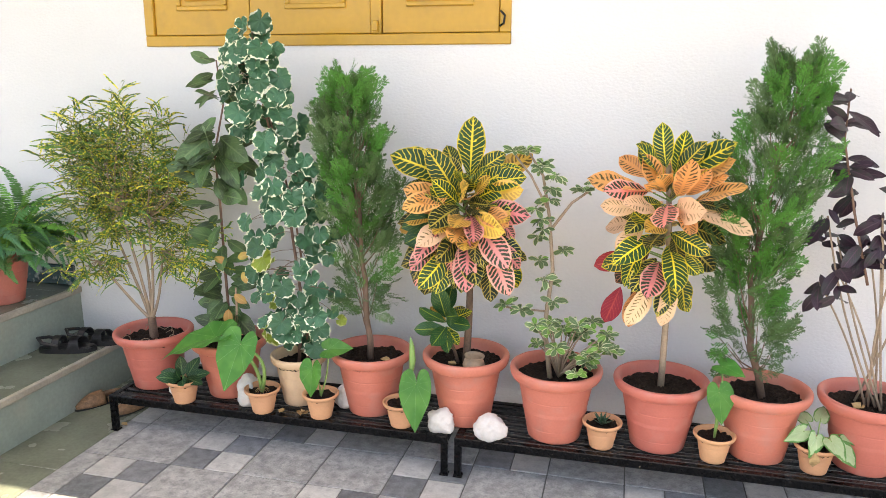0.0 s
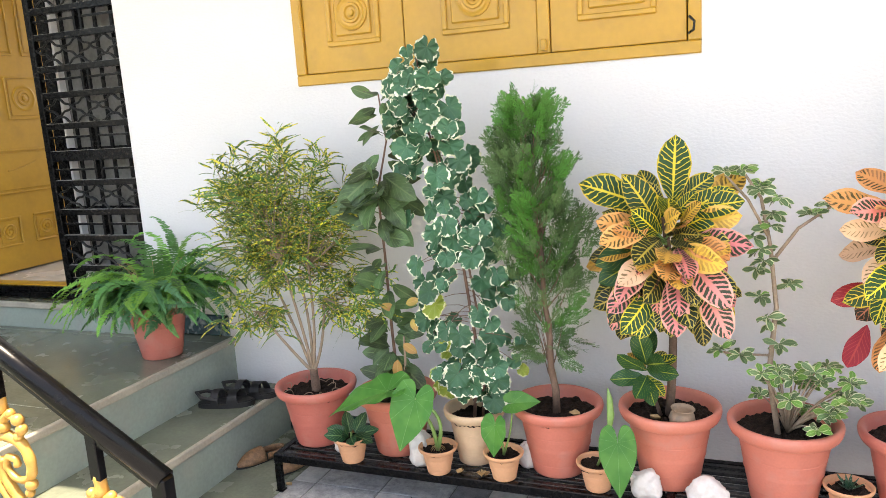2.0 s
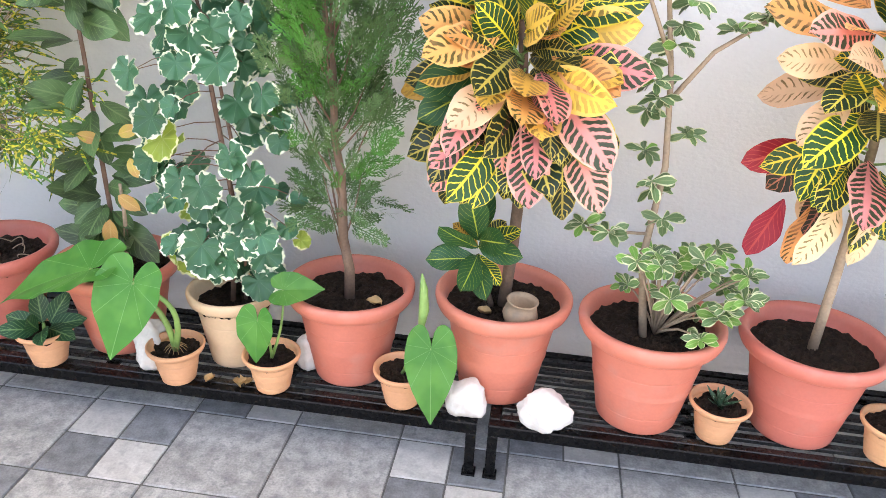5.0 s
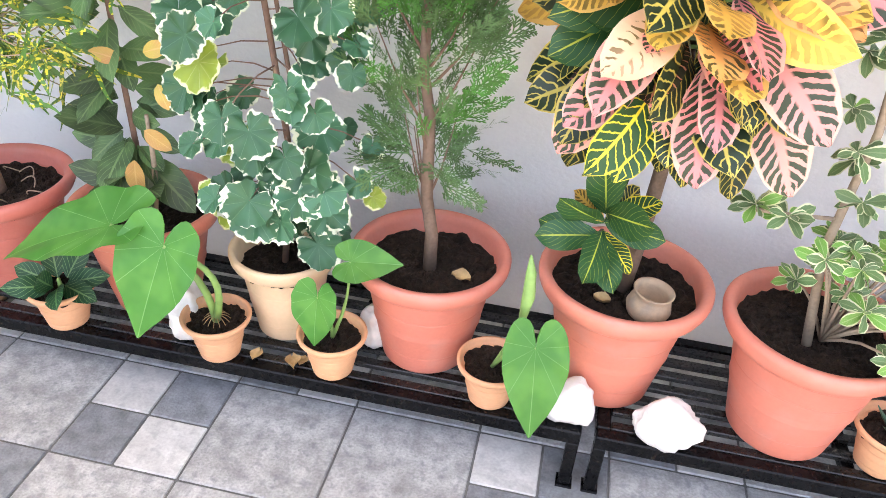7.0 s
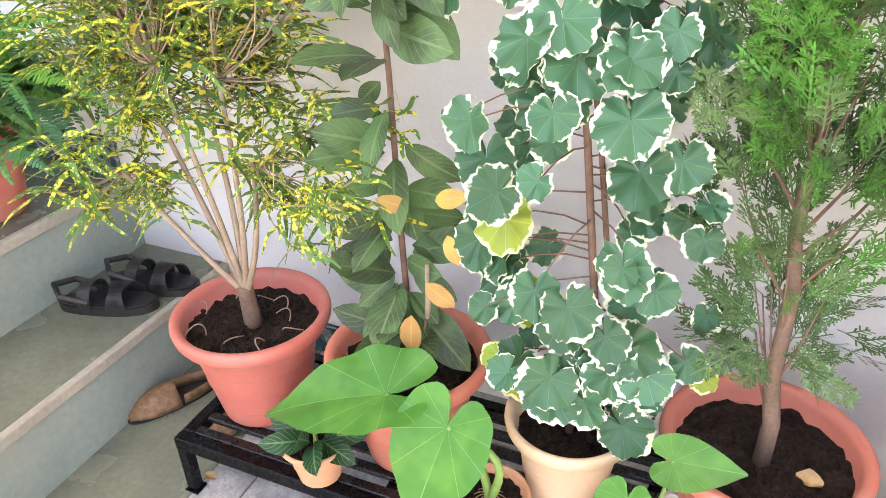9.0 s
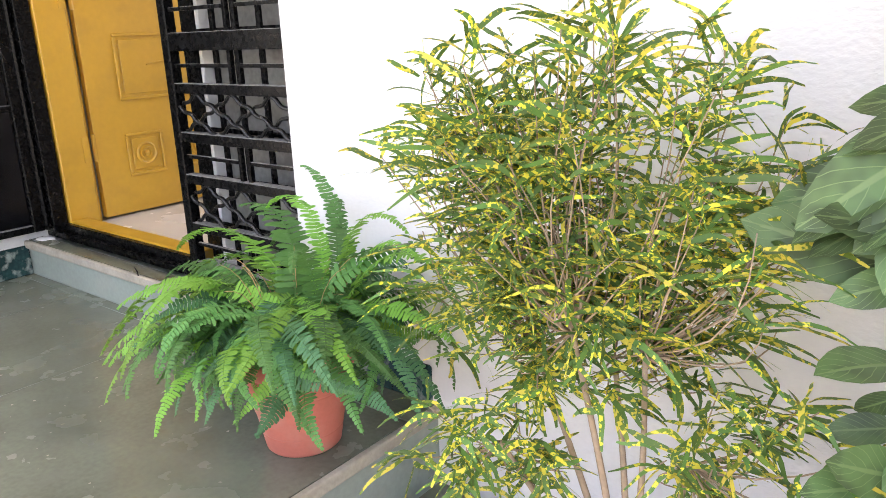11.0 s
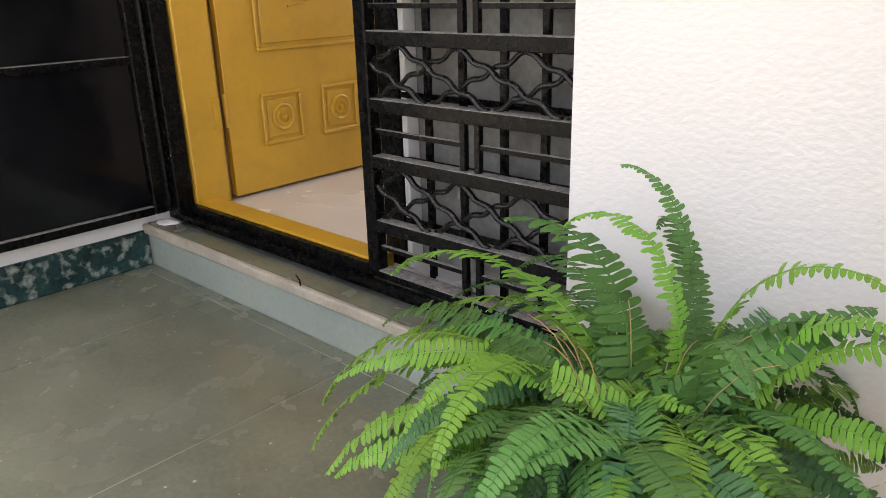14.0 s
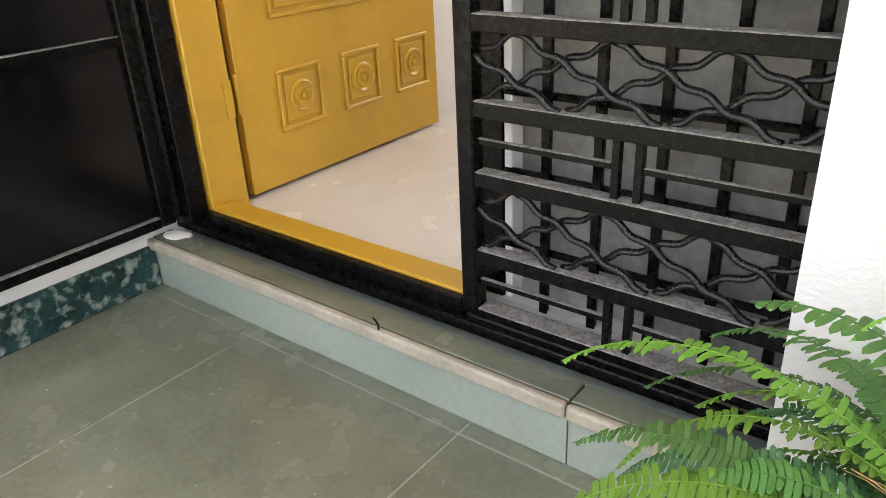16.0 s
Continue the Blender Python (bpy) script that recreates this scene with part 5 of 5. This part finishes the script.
# ---- scalloped-leaf plant ----
rng = random.Random(52)
S = thing("scalloped_leaf_plant", "tall plant with round green leaves edged in white", "plant", at=soil_at("scallop"))
ax = [Vector((0.0, 0, 0)), Vector((0.03, -0.01, 0.28)), Vector((-0.01, 0.0, 0.60)), Vector((-0.07, 0.01, 0.90)), Vector((-0.14, 0.02, 1.18)), Vector((-0.155, 0.02, 1.41))]
stem(S, ax, 0.008, 0.003, M_STEMR)
stem(S, [v + Vector((0.03 - 0.035 * i / 5, 0.015, 0)) for i, v in enumerate(ax[:5])], 0.006, 0.003, M_STEMR)
LS = [round_leaf(0.051, L_POLY, "scallop", c, 1.0, k) for k, c in enumerate((0.45, 0.15, 0.7, 0.3, -0.15, 0.55))]
LSY = [round_leaf(0.05, L_POLYY, "scallop", 0.2, 1.0, 9)]
for k in range(205):
    f = (k + 0.5) / 205
    zc = on_line(ax, 0.07 + 0.93 * f)
    wdt = float(np.interp(f, (0, 0.08, 0.5, 0.75, 0.92, 1), (0.10, 0.19, 0.20, 0.15, 0.105, 0.06)))
    az = rng.uniform(PI * 0.92, PI * 2.08) if rng.random() < 0.84 else rng.uniform(0, PI)
    r = wdt * (0.25 + 0.75 * rng.random() ** 0.7)
    p = zc + Vector((r * math.cos(az), 0.8 * r * math.sin(az), rng.uniform(-0.04, 0.04)))
    if k % 2 == 0:
        stem(S, curve(zc + Vector((0, 0, 0.02)), p, (0, 0, 0.015), 3), 0.0016, 0.0012, M_STEMR, "leaf_stalk", 4)
    d = Vector((rng.uniform(-0.6, 0.6) + 0.3 * math.cos(az), -0.35 + rng.uniform(-0.2, 0.2), -1 + rng.uniform(-0.1, 0.6)))
    me = LSY[0] if (k < 60 and p.x < zc.x - 0.08 and rng.random() < 0.4) else rng.choice(LS)
    face(me, S, p, d, (rng.uniform(-0.55, 0.55) + 0.35 * math.cos(az), -0.9, 0.45 + rng.uniform(-0.3, 0.35)), rng.uniform(0.6, 1.22))
face(LSY[0], S, (0.21, -0.03, 0.22), (0.9, 0, -0.2), (0, -1, 0.4), 0.6)

# ---- variegated shrub ----
rng = random.Random(63)
P = thing("variegated_shrub", "leggy shrub with grey-green leaves edged in cream", "plant", at=soil_at("shrub"))
LP = [blade(0.056 * f, 0.027 * f, L_PITT, d, 0.2, 0.06, 0.66, 0.6, 6, seed=i) for i, (f, d) in enumerate(((1, 0.2), (0.85, 0.35), (0.7, 0.1)))]
LPL = [blade(0.055, 0.027, L_PITTL, 0.25, 0.2, 0.06, 0.66, 0.6, 6)]
mainp = [Vector((-0.02, -0.03, 0)), Vector((-0.05, -0.01, 0.2)), Vector((-0.03, 0.02, 0.42)), Vector((-0.05, 0.03, 0.62)), Vector((-0.08, 0.03, 0.78)), Vector((-0.13, 0.02, 0.86))]
brp = [Vector((-0.04, 0.02, 0.58)), Vector((0.03, 0.03, 0.68)), Vector((0.12, 0.02, 0.75))]
b3 = [Vector((-0.06, 0.02, 0.66)), Vector((-0.12, 0.0, 0.78)), Vector((-0.19, 0.02, 0.86))]
b4 = [Vector((-0.04, 0.0, 0.26)), Vector((-0.13, -0.03, 0.27)), Vector((-0.20, -0.05, 0.28))]
for line, r in ((mainp, 0.010), (brp, 0.006), (b3, 0.005), (b4, 0.004)):
    stem(P, line, r, 0.004, M_PALEBARK)


def tuft(p, count, light=0.2, s=1.0, up=0.3):
    for k in range(count):
        az = k * 2.4 + rng.uniform(-0.3, 0.3)
        face(rng.choice(LPL if rng.random() < light else LP), P, p, way(az, up + rng.uniform(-0.5, 0.5)), open_hint(rng, 0.5, 0.5), s * rng.uniform(0.75, 1.15))


for p in (Vector((-0.08, 0.03, 0.82)), Vector((-0.14, 0.02, 0.87)), Vector((0.12, 0.02, 0.76)), Vector((-0.19, 0.01, 0.87)), Vector((0.07, 0.02, 0.73)), Vector((-0.20, -0.05, 0.29)), Vector((-0.14, -0.04, 0.27)), Vector((0.15, 0.02, 0.77))):
    tuft(p, 17, 0.15, 0.9, 0.2)
for f in (0.30, 0.34, 0.38, 0.43, 0.48, 0.52, 0.56, 0.60, 0.64, 0.68, 0.74, 0.80, 0.87):
    tuft(on_line(mainp, f) + Vector((rng.uniform(-0.055, 0.055), rng.uniform(-0.04, 0.02), rng.uniform(-0.01, 0.01))), 12, 0.05, 0.92, -0.1)
for k in range(30):
    p = Vector((0.065 + rng.uniform(-0.14, 0.15), -0.05 + rng.uniform(-0.10, 0.10), 0.105 + rng.uniform(-0.06, 0.13)))
    stem(P, curve((0.01, -0.01, 0), p, (0, 0, 0.02), 4), 0.004, 0.002, M_PALEBARK, "low_branch", 5)
    tuft(p, 14, 0.25, 0.82, 0.25)

# ---- purple-leaved plant ----
rng = random.Random(74)
U = thing("purple_leaf_plant", "tall plant with dark purple leaves on pale bare stems", "plant", at=soil_at("purple"))
LU = [blade(0.125 * f, 0.055 * f, L_PURP, d, 0.15, 0.03, 0.5, 0.65, 7, seed=i) for i, (f, d) in enumerate(((1, 0.25), (0.85, 0.4), (0.7, 0.15)))]
tops = []
for k in range(9):
    a = (rng.uniform(-0.04, 0.04), rng.uniform(-0.04, 0.04), 0)
    b = (rng.uniform(-0.22, 0.16), rng.uniform(-0.1, 0.05), rng.uniform(0.42, 0.70))
    stem(U, curve(a, b, (rng.uniform(-0.03, 0.03), 0, 0)), 0.0045, 0.003, M_PALEBARK)
    tops.append(Vector(b))
line1 = [Vector((-0.06, 0, 0.45)), Vector((-0.13, 0.0, 0.70)), Vector((-0.19, 0, 0.95)), Vector((-0.19, 0, 1.12))]
line2 = [Vector((0.05, 0, 0.5)), Vector((0.04, 0, 0.8)), Vector((0.06, 0, 1.1))]
for line in (line1, line2):
    stem(U, line, 0.005, 0.003, M_STEMR)
    for k in range(40):
        az = rng.uniform(0, 2 * PI)
        face(rng.choice(LU), U, on_line(line, rng.random()), way(az, rng.uniform(-0.7, 0.5)), open_hint(rng, 0.6, 0.5), rng.uniform(0.7, 1.1))
for tp in tops:
    for k in range(7):
        face(rng.choice(LU), U, tp + Vector((0, 0, rng.uniform(-0.12, 0.03))), way(rng.uniform(0, 2 * PI), rng.uniform(-1.1, 0.2)), open_hint(rng, 0.6, 0.5), rng.uniform(0.6, 0.95))


# ---- fern ----
def frond_mesh(L, el, bend, mat, seed, power=1.25):
    """A frond in the x-z plane that leaves at angle el and arches over by bend, with paired leaflets."""
    rng = random.Random(seed)
    bm = bmesh.new()
    n0, p, pts = 30, Vector((0, 0, 0)), []
    for i in range(n0 + 1):
        u = i / n0
        a = el - bend * u ** power
        pts.append(p.copy() + Vector((0, 0.02 * math.sin(u * 4 + seed), 0)))
        p += Vector((math.cos(a), 0, math.sin(a))) * (L / n0)
    tube(bm, pts, [0.0018 - 0.0012 * k / n0 for k in range(n0 + 1)], 5, False)
    n = int(L / 0.0086)
    for k in range(int(n * 0.10), n):
        u = k / n
        c = on_line(pts, u); d = (on_line(pts, min(u + 0.03, 1)) - on_line(pts, max(u - 0.03, 0))).normalized()
        up = Vector((0, 1, 0)).cross(d) * -1
        l = 0.0285 * min(1, 0.45 + u * 2.2) * min(1, (1 - u) * 2.6 + 0.12) * rng.uniform(0.85, 1.1)
        for s in (1, -1):
            sd = (Vector((0, s, 0)) + d * 0.16 + up * rng.uniform(-0.25, 0.35)).normalized()
            w = d * 0.0043
            q = [c - w * 0.7, c + w * 0.8, c + sd * l * 0.5 + w * 1.0 - up * 0.001, c + sd * l * 0.86 + w * 0.72 - up * 0.003, c + sd * l - up * 0.005, c + sd * l * 0.86 - w * 0.66 - up * 0.003, c + sd * l * 0.5 - w * 0.92 - up * 0.001]
            vs = [bm.verts.new(x) for x in q]
            bm.faces.new(vs if s > 0 else vs[::-1])
    me = bpy.data.meshes.new("frond"); bm.to_mesh(me); bm.free()
    me.materials.append(mat)
    return me


rng = random.Random(85)
FN = thing("fern", "lush boston fern with arching green fronds in a pot", "fern", at=(*FERN_AT, LAND + 0.217))
FM = {}
for ring, rows in dict(top=((0.44, 1.45, 2.5), (0.36, 1.4, 2.2), (0.48, 1.5, 2.9), (0.30, 1.5, 1.9)), mid=((0.50, 1.2, 2.4), (0.42, 1.1, 2.1), (0.46, 1.3, 2.9), (0.54, 1.05, 1.9)), low=((0.46, 0.75, 1.8), (0.54, 0.85, 2.1), (0.38, 0.6, 1.9), (0.50, 0.95, 2.5))).items():
    FM[ring] = [frond_mesh(l, e, b, mat, 7 * q + w) for w, mat in enumerate((L_FERN, L_FERN, L_FERNB, L_FERND)) for q, (l, e, b) in enumerate(rows)]


def frond(me, p, az, twist, s):
    ob = new("frond", me); ob.parent = FN
    ob.matrix_local = Matrix.Translation(p) @ Matrix.Rotation(az, 4, "Z") @ Matrix.Rotation(twist, 4, "X") @ Matrix.Scale(s * 1.08, 4)


for k in range(250):
    ring = ("top", "mid", "mid", "low", "top", "low")[k % 6]
    az = k * 2.39996 + rng.uniform(-0.5, 0.5)
    s = rng.uniform(0.62, 1.08)
    if math.sin(az) > 0.25:
        s *= 0.85
        ring = "top" if ring == "low" else ring
    if math.cos(az) < -0.4:
        s *= 0.94
    r = 0.10 * math.sqrt(rng.random())
    b = rng.uniform(0, 2 * PI)
    frond(rng.choice(FM[ring]), (-0.01 + r * math.cos(b), 0.03 + r * math.sin(b), 0.0), az, rng.gauss(0, 0.45), s)
for ring, q, az, tw, s in (("top", 3, 2.9, 0.1, 1.75), ("top", 3, 1.0, 0.3, 1.55), ("top", 4, 0.2, -0.2, 1.35), ("mid", 8, 3.3, 0.3, 1.12), ("low", 9, 3.7, 0.2, 1.1), ("low", 8, 3.9, -0.1, 1.12), ("low", 10, 4.6, 0.2, 0.9), ("mid", 9, 5.2, 0.1, 0.9), ("mid", 8, 5.9, 0.1, 1.0), ("low", 9, 4.3, 0.3, 0.95), ("mid", 11, 3.05, 0.2, 1.25), ("low", 9, 3.45, 0.0, 1.2), ("mid", 9, 2.85, 0.3, 1.2), ("mid", 3, 2.6, 0.1, 1.1), ("mid", 7, 5.5, 0.2, 1.0)):
    frond(FM[ring][q], (-0.01, 0.02, 0.01), az, tw, s * 0.97)
for l, el, b, az, x, y in ((0.52, 1.5, 2.9, 3.1, 0.04, 0.07), (0.44, 1.35, 2.2, 0.1, 0.07, 0.09), (0.50, 1.15, 2.4, 0.25, 0.06, 0.03), (0.48, 1.4, 2.6, 2.2, 0.02, 0.08), (0.44, 1.45, 2.3, 5.6, 0.06, 0.02), (0.50, 1.45, 2.4, 0.05, 0.02, 0.12)):
    frond(frond_mesh(l, el, b, rng.choice((L_FERN, L_FERNB)), int(l * 100), 2.6), (x, y, 0), az, 0.1, 1.0)
frond(frond_mesh(0.47, 1.55, 2.0, L_FERN, 61, 4.0), (0.0, 0.18, 0), 3.05, 0.05, 1.0)
for k in range(36):
    az, l = rng.uniform(0, 2 * PI), rng.uniform(0.12, 0.3)
    stem(FN, curve((0.04 * math.cos(az), 0.04 * math.sin(az), 0), (l * 0.8 * math.cos(az), l * 0.6 * math.sin(az), rng.uniform(0.0, 0.26)), (0, 0, 0.06), 6), 0.0014, 0.0007, M_DRYLEAF, "dead_frond", 4)

# ---- small potted plants ----
ST = BT + 0.108 - 0.02
HE = [round_leaf(0.205, L_EAR, "heart", 0.22, 1.0, 1, 64, 7, 0.10), round_leaf(0.26, L_EAR, "heart", 0.25, 0.75, 2, 64, 7, 0.16), round_leaf(0.125, L_EAR, "heart", 0.30, 0.95, 3, 56, 6, 0.15), round_leaf(0.105, L_EAR, "heart", 0.25, 0.95, 4, 48, 6, 0.15), round_leaf(0.205, L_EAR, "heart", 0.3, 0.82, 6, 64, 7, 0.12)]


def ear_plant(k, label, leaves, stalk):
    t = thing("elephant_ear_plant", label, "plant", "small potted plants", at=(*SMALL[k], ST))
    for (p, d, hint, me, s, bend) in leaves:
        stem(t, curve((0, 0, 0), p, bend), stalk, stalk * 0.5, M_STEMG, "stalk")
        face(HE[me], t, p, d, hint, s)
    return t


e1 = ear_plant(1, "elephant ear with two large green leaves in a small pot", [((-0.045, -0.078, 0.235), (-0.20, -0.45, -0.85), (0.05, -0.85, 0.50), 0, 0.98, (0.05, 0, 0.03)), ((-0.17, -0.055, 0.245), (-0.95, -0.12, -0.28), (-0.15, -0.30, 0.95), 1, 1.1, (0.05, 0, 0.03))], 0.009)
for k in range(14):
    a = k * 0.45
    stem(e1, curve((0, 0, 0.012), (0.03 * math.cos(a), 0.03 * math.sin(a), 0.002), (0, 0, 0.008), 4), 0.0013, 0.0008, M_DRYLEAF, "root", 4)
ear_plant(2, "young elephant ear with two heart-shaped leaves in a small pot", [((-0.012, -0.045, 0.140), (-0.08, -0.2, -1), (-0.1, -1, 0.3), 2, 1.0, (0.01, 0, 0)), ((0.046, -0.01, 0.215), (0.95, -0.1, 0.22), (0, -0.75, 0.7), 3, 1.05, (0.01, 0, 0))], 0.0045)
e3 = ear_plant(3, "elephant ear with one hanging heart-shaped leaf in a small pot", [((0.082, -0.065, 0.125), (0.1, -0.5, -0.85), (0.1, -0.85, 0.5), 4, 0.9, (0, 0, 0.02))], 0.005)
bm = bmesh.new()
tube(bm, [(0.045, -0.01, 0.13), (0.052, -0.01, 0.20), (0.05, -0.012, 0.26), (0.045, -0.015, 0.30)], [0.006, 0.013, 0.010, 0.002], 10)
part("rolled_leaf", bm, M_STEMG, e3, "young rolled green leaf", True)
stem(e3, curve((0, 0, 0), (0.045, -0.01, 0.13), (0, 0, 0)), 0.004, 0.004, M_STEMG, "stalk")
ear_plant(5, "climbing plant with two green heart leaves in a small pot", [((0.0, -0.02, 0.19), (0.15, -0.3, -0.95), (0.15, -1, 0.3), 3, 1.15, (0, 0, 0)), ((0.005, -0.01, 0.285), (0.5, -0.5, 0.0), (0.2, -0.7, 0.6), 3, 0.9, (0.008, 0, 0))], 0.0045)
c = thing("calathea_plant", "small plant with striped dark green leaves in a clay pot", "plant", "small potted plants", at=(*SMALL[0], ST))
rng = random.Random(91)
LC = blade(0.10, 0.055, L_CALA, 0.25, 0.15, 0.03, 0.45, 0.65, 7)
for az, el in ((0.1, 0.4), (1.2, 0.9), (2.3, 1.0), (3.2, 0.3), (4.2, 0.4), (5.2, 0.3), (5.9, 0.15), (4.7, 0.9)):
    face(LC, c, (0.02 * math.cos(az), 0.02 * math.sin(az), 0.02), way(az, el), open_hint(rng, 0.6), 0.95)
stem(c, curve((0, 0, 0), (0, 0, 0.03), (0, 0, 0)), 0.006, 0.004, M_STEMG)
sc = thing("succulent", "small dark speckled succulent rosette in a clay pot", "succulent", "small potted plants", at=(*SMALL[4], ST - 0.004))
LSC = blade(0.05, 0.014, L_SUCC, -0.2, 0.5, 0, 0.3, 0.8, 5)
for k in range(16):
    place(LSC, sc, (0, 0, 0.004), k * 2.4, 0.25 + 0.9 * (1 - k / 16), 0, 0.8 + 0.4 * k / 16)
sy = thing("syngonium_plant", "small plant with pale green arrow-shaped leaves in a clay pot", "plant", "small potted plants", at=(*SMALL[6], ST))
LY = round_leaf(0.075, L_SYN, "heart", 0.2, 0.95, 5, 36, 4, 0.3)
for az, el, r, h, s in ((3.6, -0.5, 0.06, 0.07, 1.0), (4.4, -0.7, 0.05, 0.06, 1.0), (5.2, -0.4, 0.07, 0.06, 1.05), (0.1, -0.3, 0.10, 0.06, 1.2), (1.2, 0.6, 0.04, 0.10, 0.9), (2.4, 0.4, 0.05, 0.09, 0.9), (5.9, -0.7, 0.08, 0.02, 1.1)):
    p = Vector((r * math.cos(az), r * math.sin(az), h))
    stem(sy, curve((0, 0, 0), p, (0, 0, 0.02)), 0.003, 0.002, M_STEMG, "stalk")
    face(LY, sy, p, way(az, el), open_hint(rng, 0.9), s)
face(blade(0.06, 0.035, M_DRYLEAF, 0.4, 0.3, 0.1), sy, (-0.02, -0.08, 0.02), (0, -0.1, -1), (0, -1, 0.2), 1.0, "dry_leaf")

# ---- small plant beside the railing ----
VP = thing("variegated_plant", "small plant with white-edged green leaves beside the railing", "plant", at=(-1.50, 1.44, 0.0))
L_VAR = leaf_material("white_edged_leaf", (0.16, 0.36, 0.10), (0.3, 0.5, 0.2), width=0.03, edge=(0.80, 0.80, 0.70), edge_at=0.72, edge_noise=0.4)
LV = [blade(0.13 * f, 0.042 * f, L_VAR, d, 0.2, 0.03, 0.5, 0.7, 8, seed=i) for i, (f, d) in enumerate(((1, 0.1), (0.8, 0.3)))]
rng = random.Random(97)
for q in range(3):
    b = Vector((0.05 * (q - 1), 0.03 * (q % 2), 0.34 + 0.03 * (q % 2)))
    stem(VP, curve((0, 0, 0.0), b, (0.01, 0, 0)), 0.006, 0.004, M_STEMG)
    for k in range(9):
        face(rng.choice(LV), VP, b + Vector((0, 0, -0.02 * k + 0.02)), way(k * 2.4 + q, 1.1 - 0.14 * k), (0, -0.6, 0.6), rng.uniform(0.75, 1.05))

# ---- floor tiles: cells of 0.3 m, whole or split in four ----
floor = structure("floor", boxes(((-1.36, -0.4, -0.03), (4.5, WALL, -0.004))), M_GROUT, "grey slate-look tiles in a mixed checker layout")
CELL = 0.302
GRID = pose(-0.932, 2.570, 0, 0, 0, 0.3)


def tile_mesh(w, mat, seed):
    bm = bmesh.new()
    box(bm, (-w / 2 + 0.0028, -w / 2 + 0.0028, -0.02), (w / 2 - 0.0028, w / 2 - 0.0028, 0.0), 0.0022)
    return mesh_of("tile", bm, mat)


T_BIG, T_L, T_D = tile_mesh(CELL, M_TILE, 1), tile_mesh(CELL / 2, M_TILE_L, 2), tile_mesh(CELL / 2, M_TILE_D, 3)
for i in range(-2, 13):
    for j in range(-8, 4):
        x0, y0 = i * CELL, (j - 0.5) * CELL
        q = CELL / 4
        cells = [(T_BIG, x0 + 2 * q, y0 + 2 * q, CELL)] if (i - j) % 3 != 0 else [
            (T_L, x0 + q, y0 + 3 * q, CELL / 2), (T_D, x0 + 3 * q, y0 + 3 * q, CELL / 2), (T_D, x0 + q, y0 + q, CELL / 2), (T_L, x0 + 3 * q, y0 + q, CELL / 2)]
        for me, x, y, w in cells:
            at = GRID @ Vector((x, y, 0))
            if at.x + w * 0.42 > -1.345 and at.y < WALL + 0.05 and at.y > 0.1:
                t = new("tile", me)
                t.parent = floor
                t.matrix_local = Matrix.Translation(at) @ Matrix.Rotation(radians(0.3 + 180 * random.randrange(2)), 4, "Z")
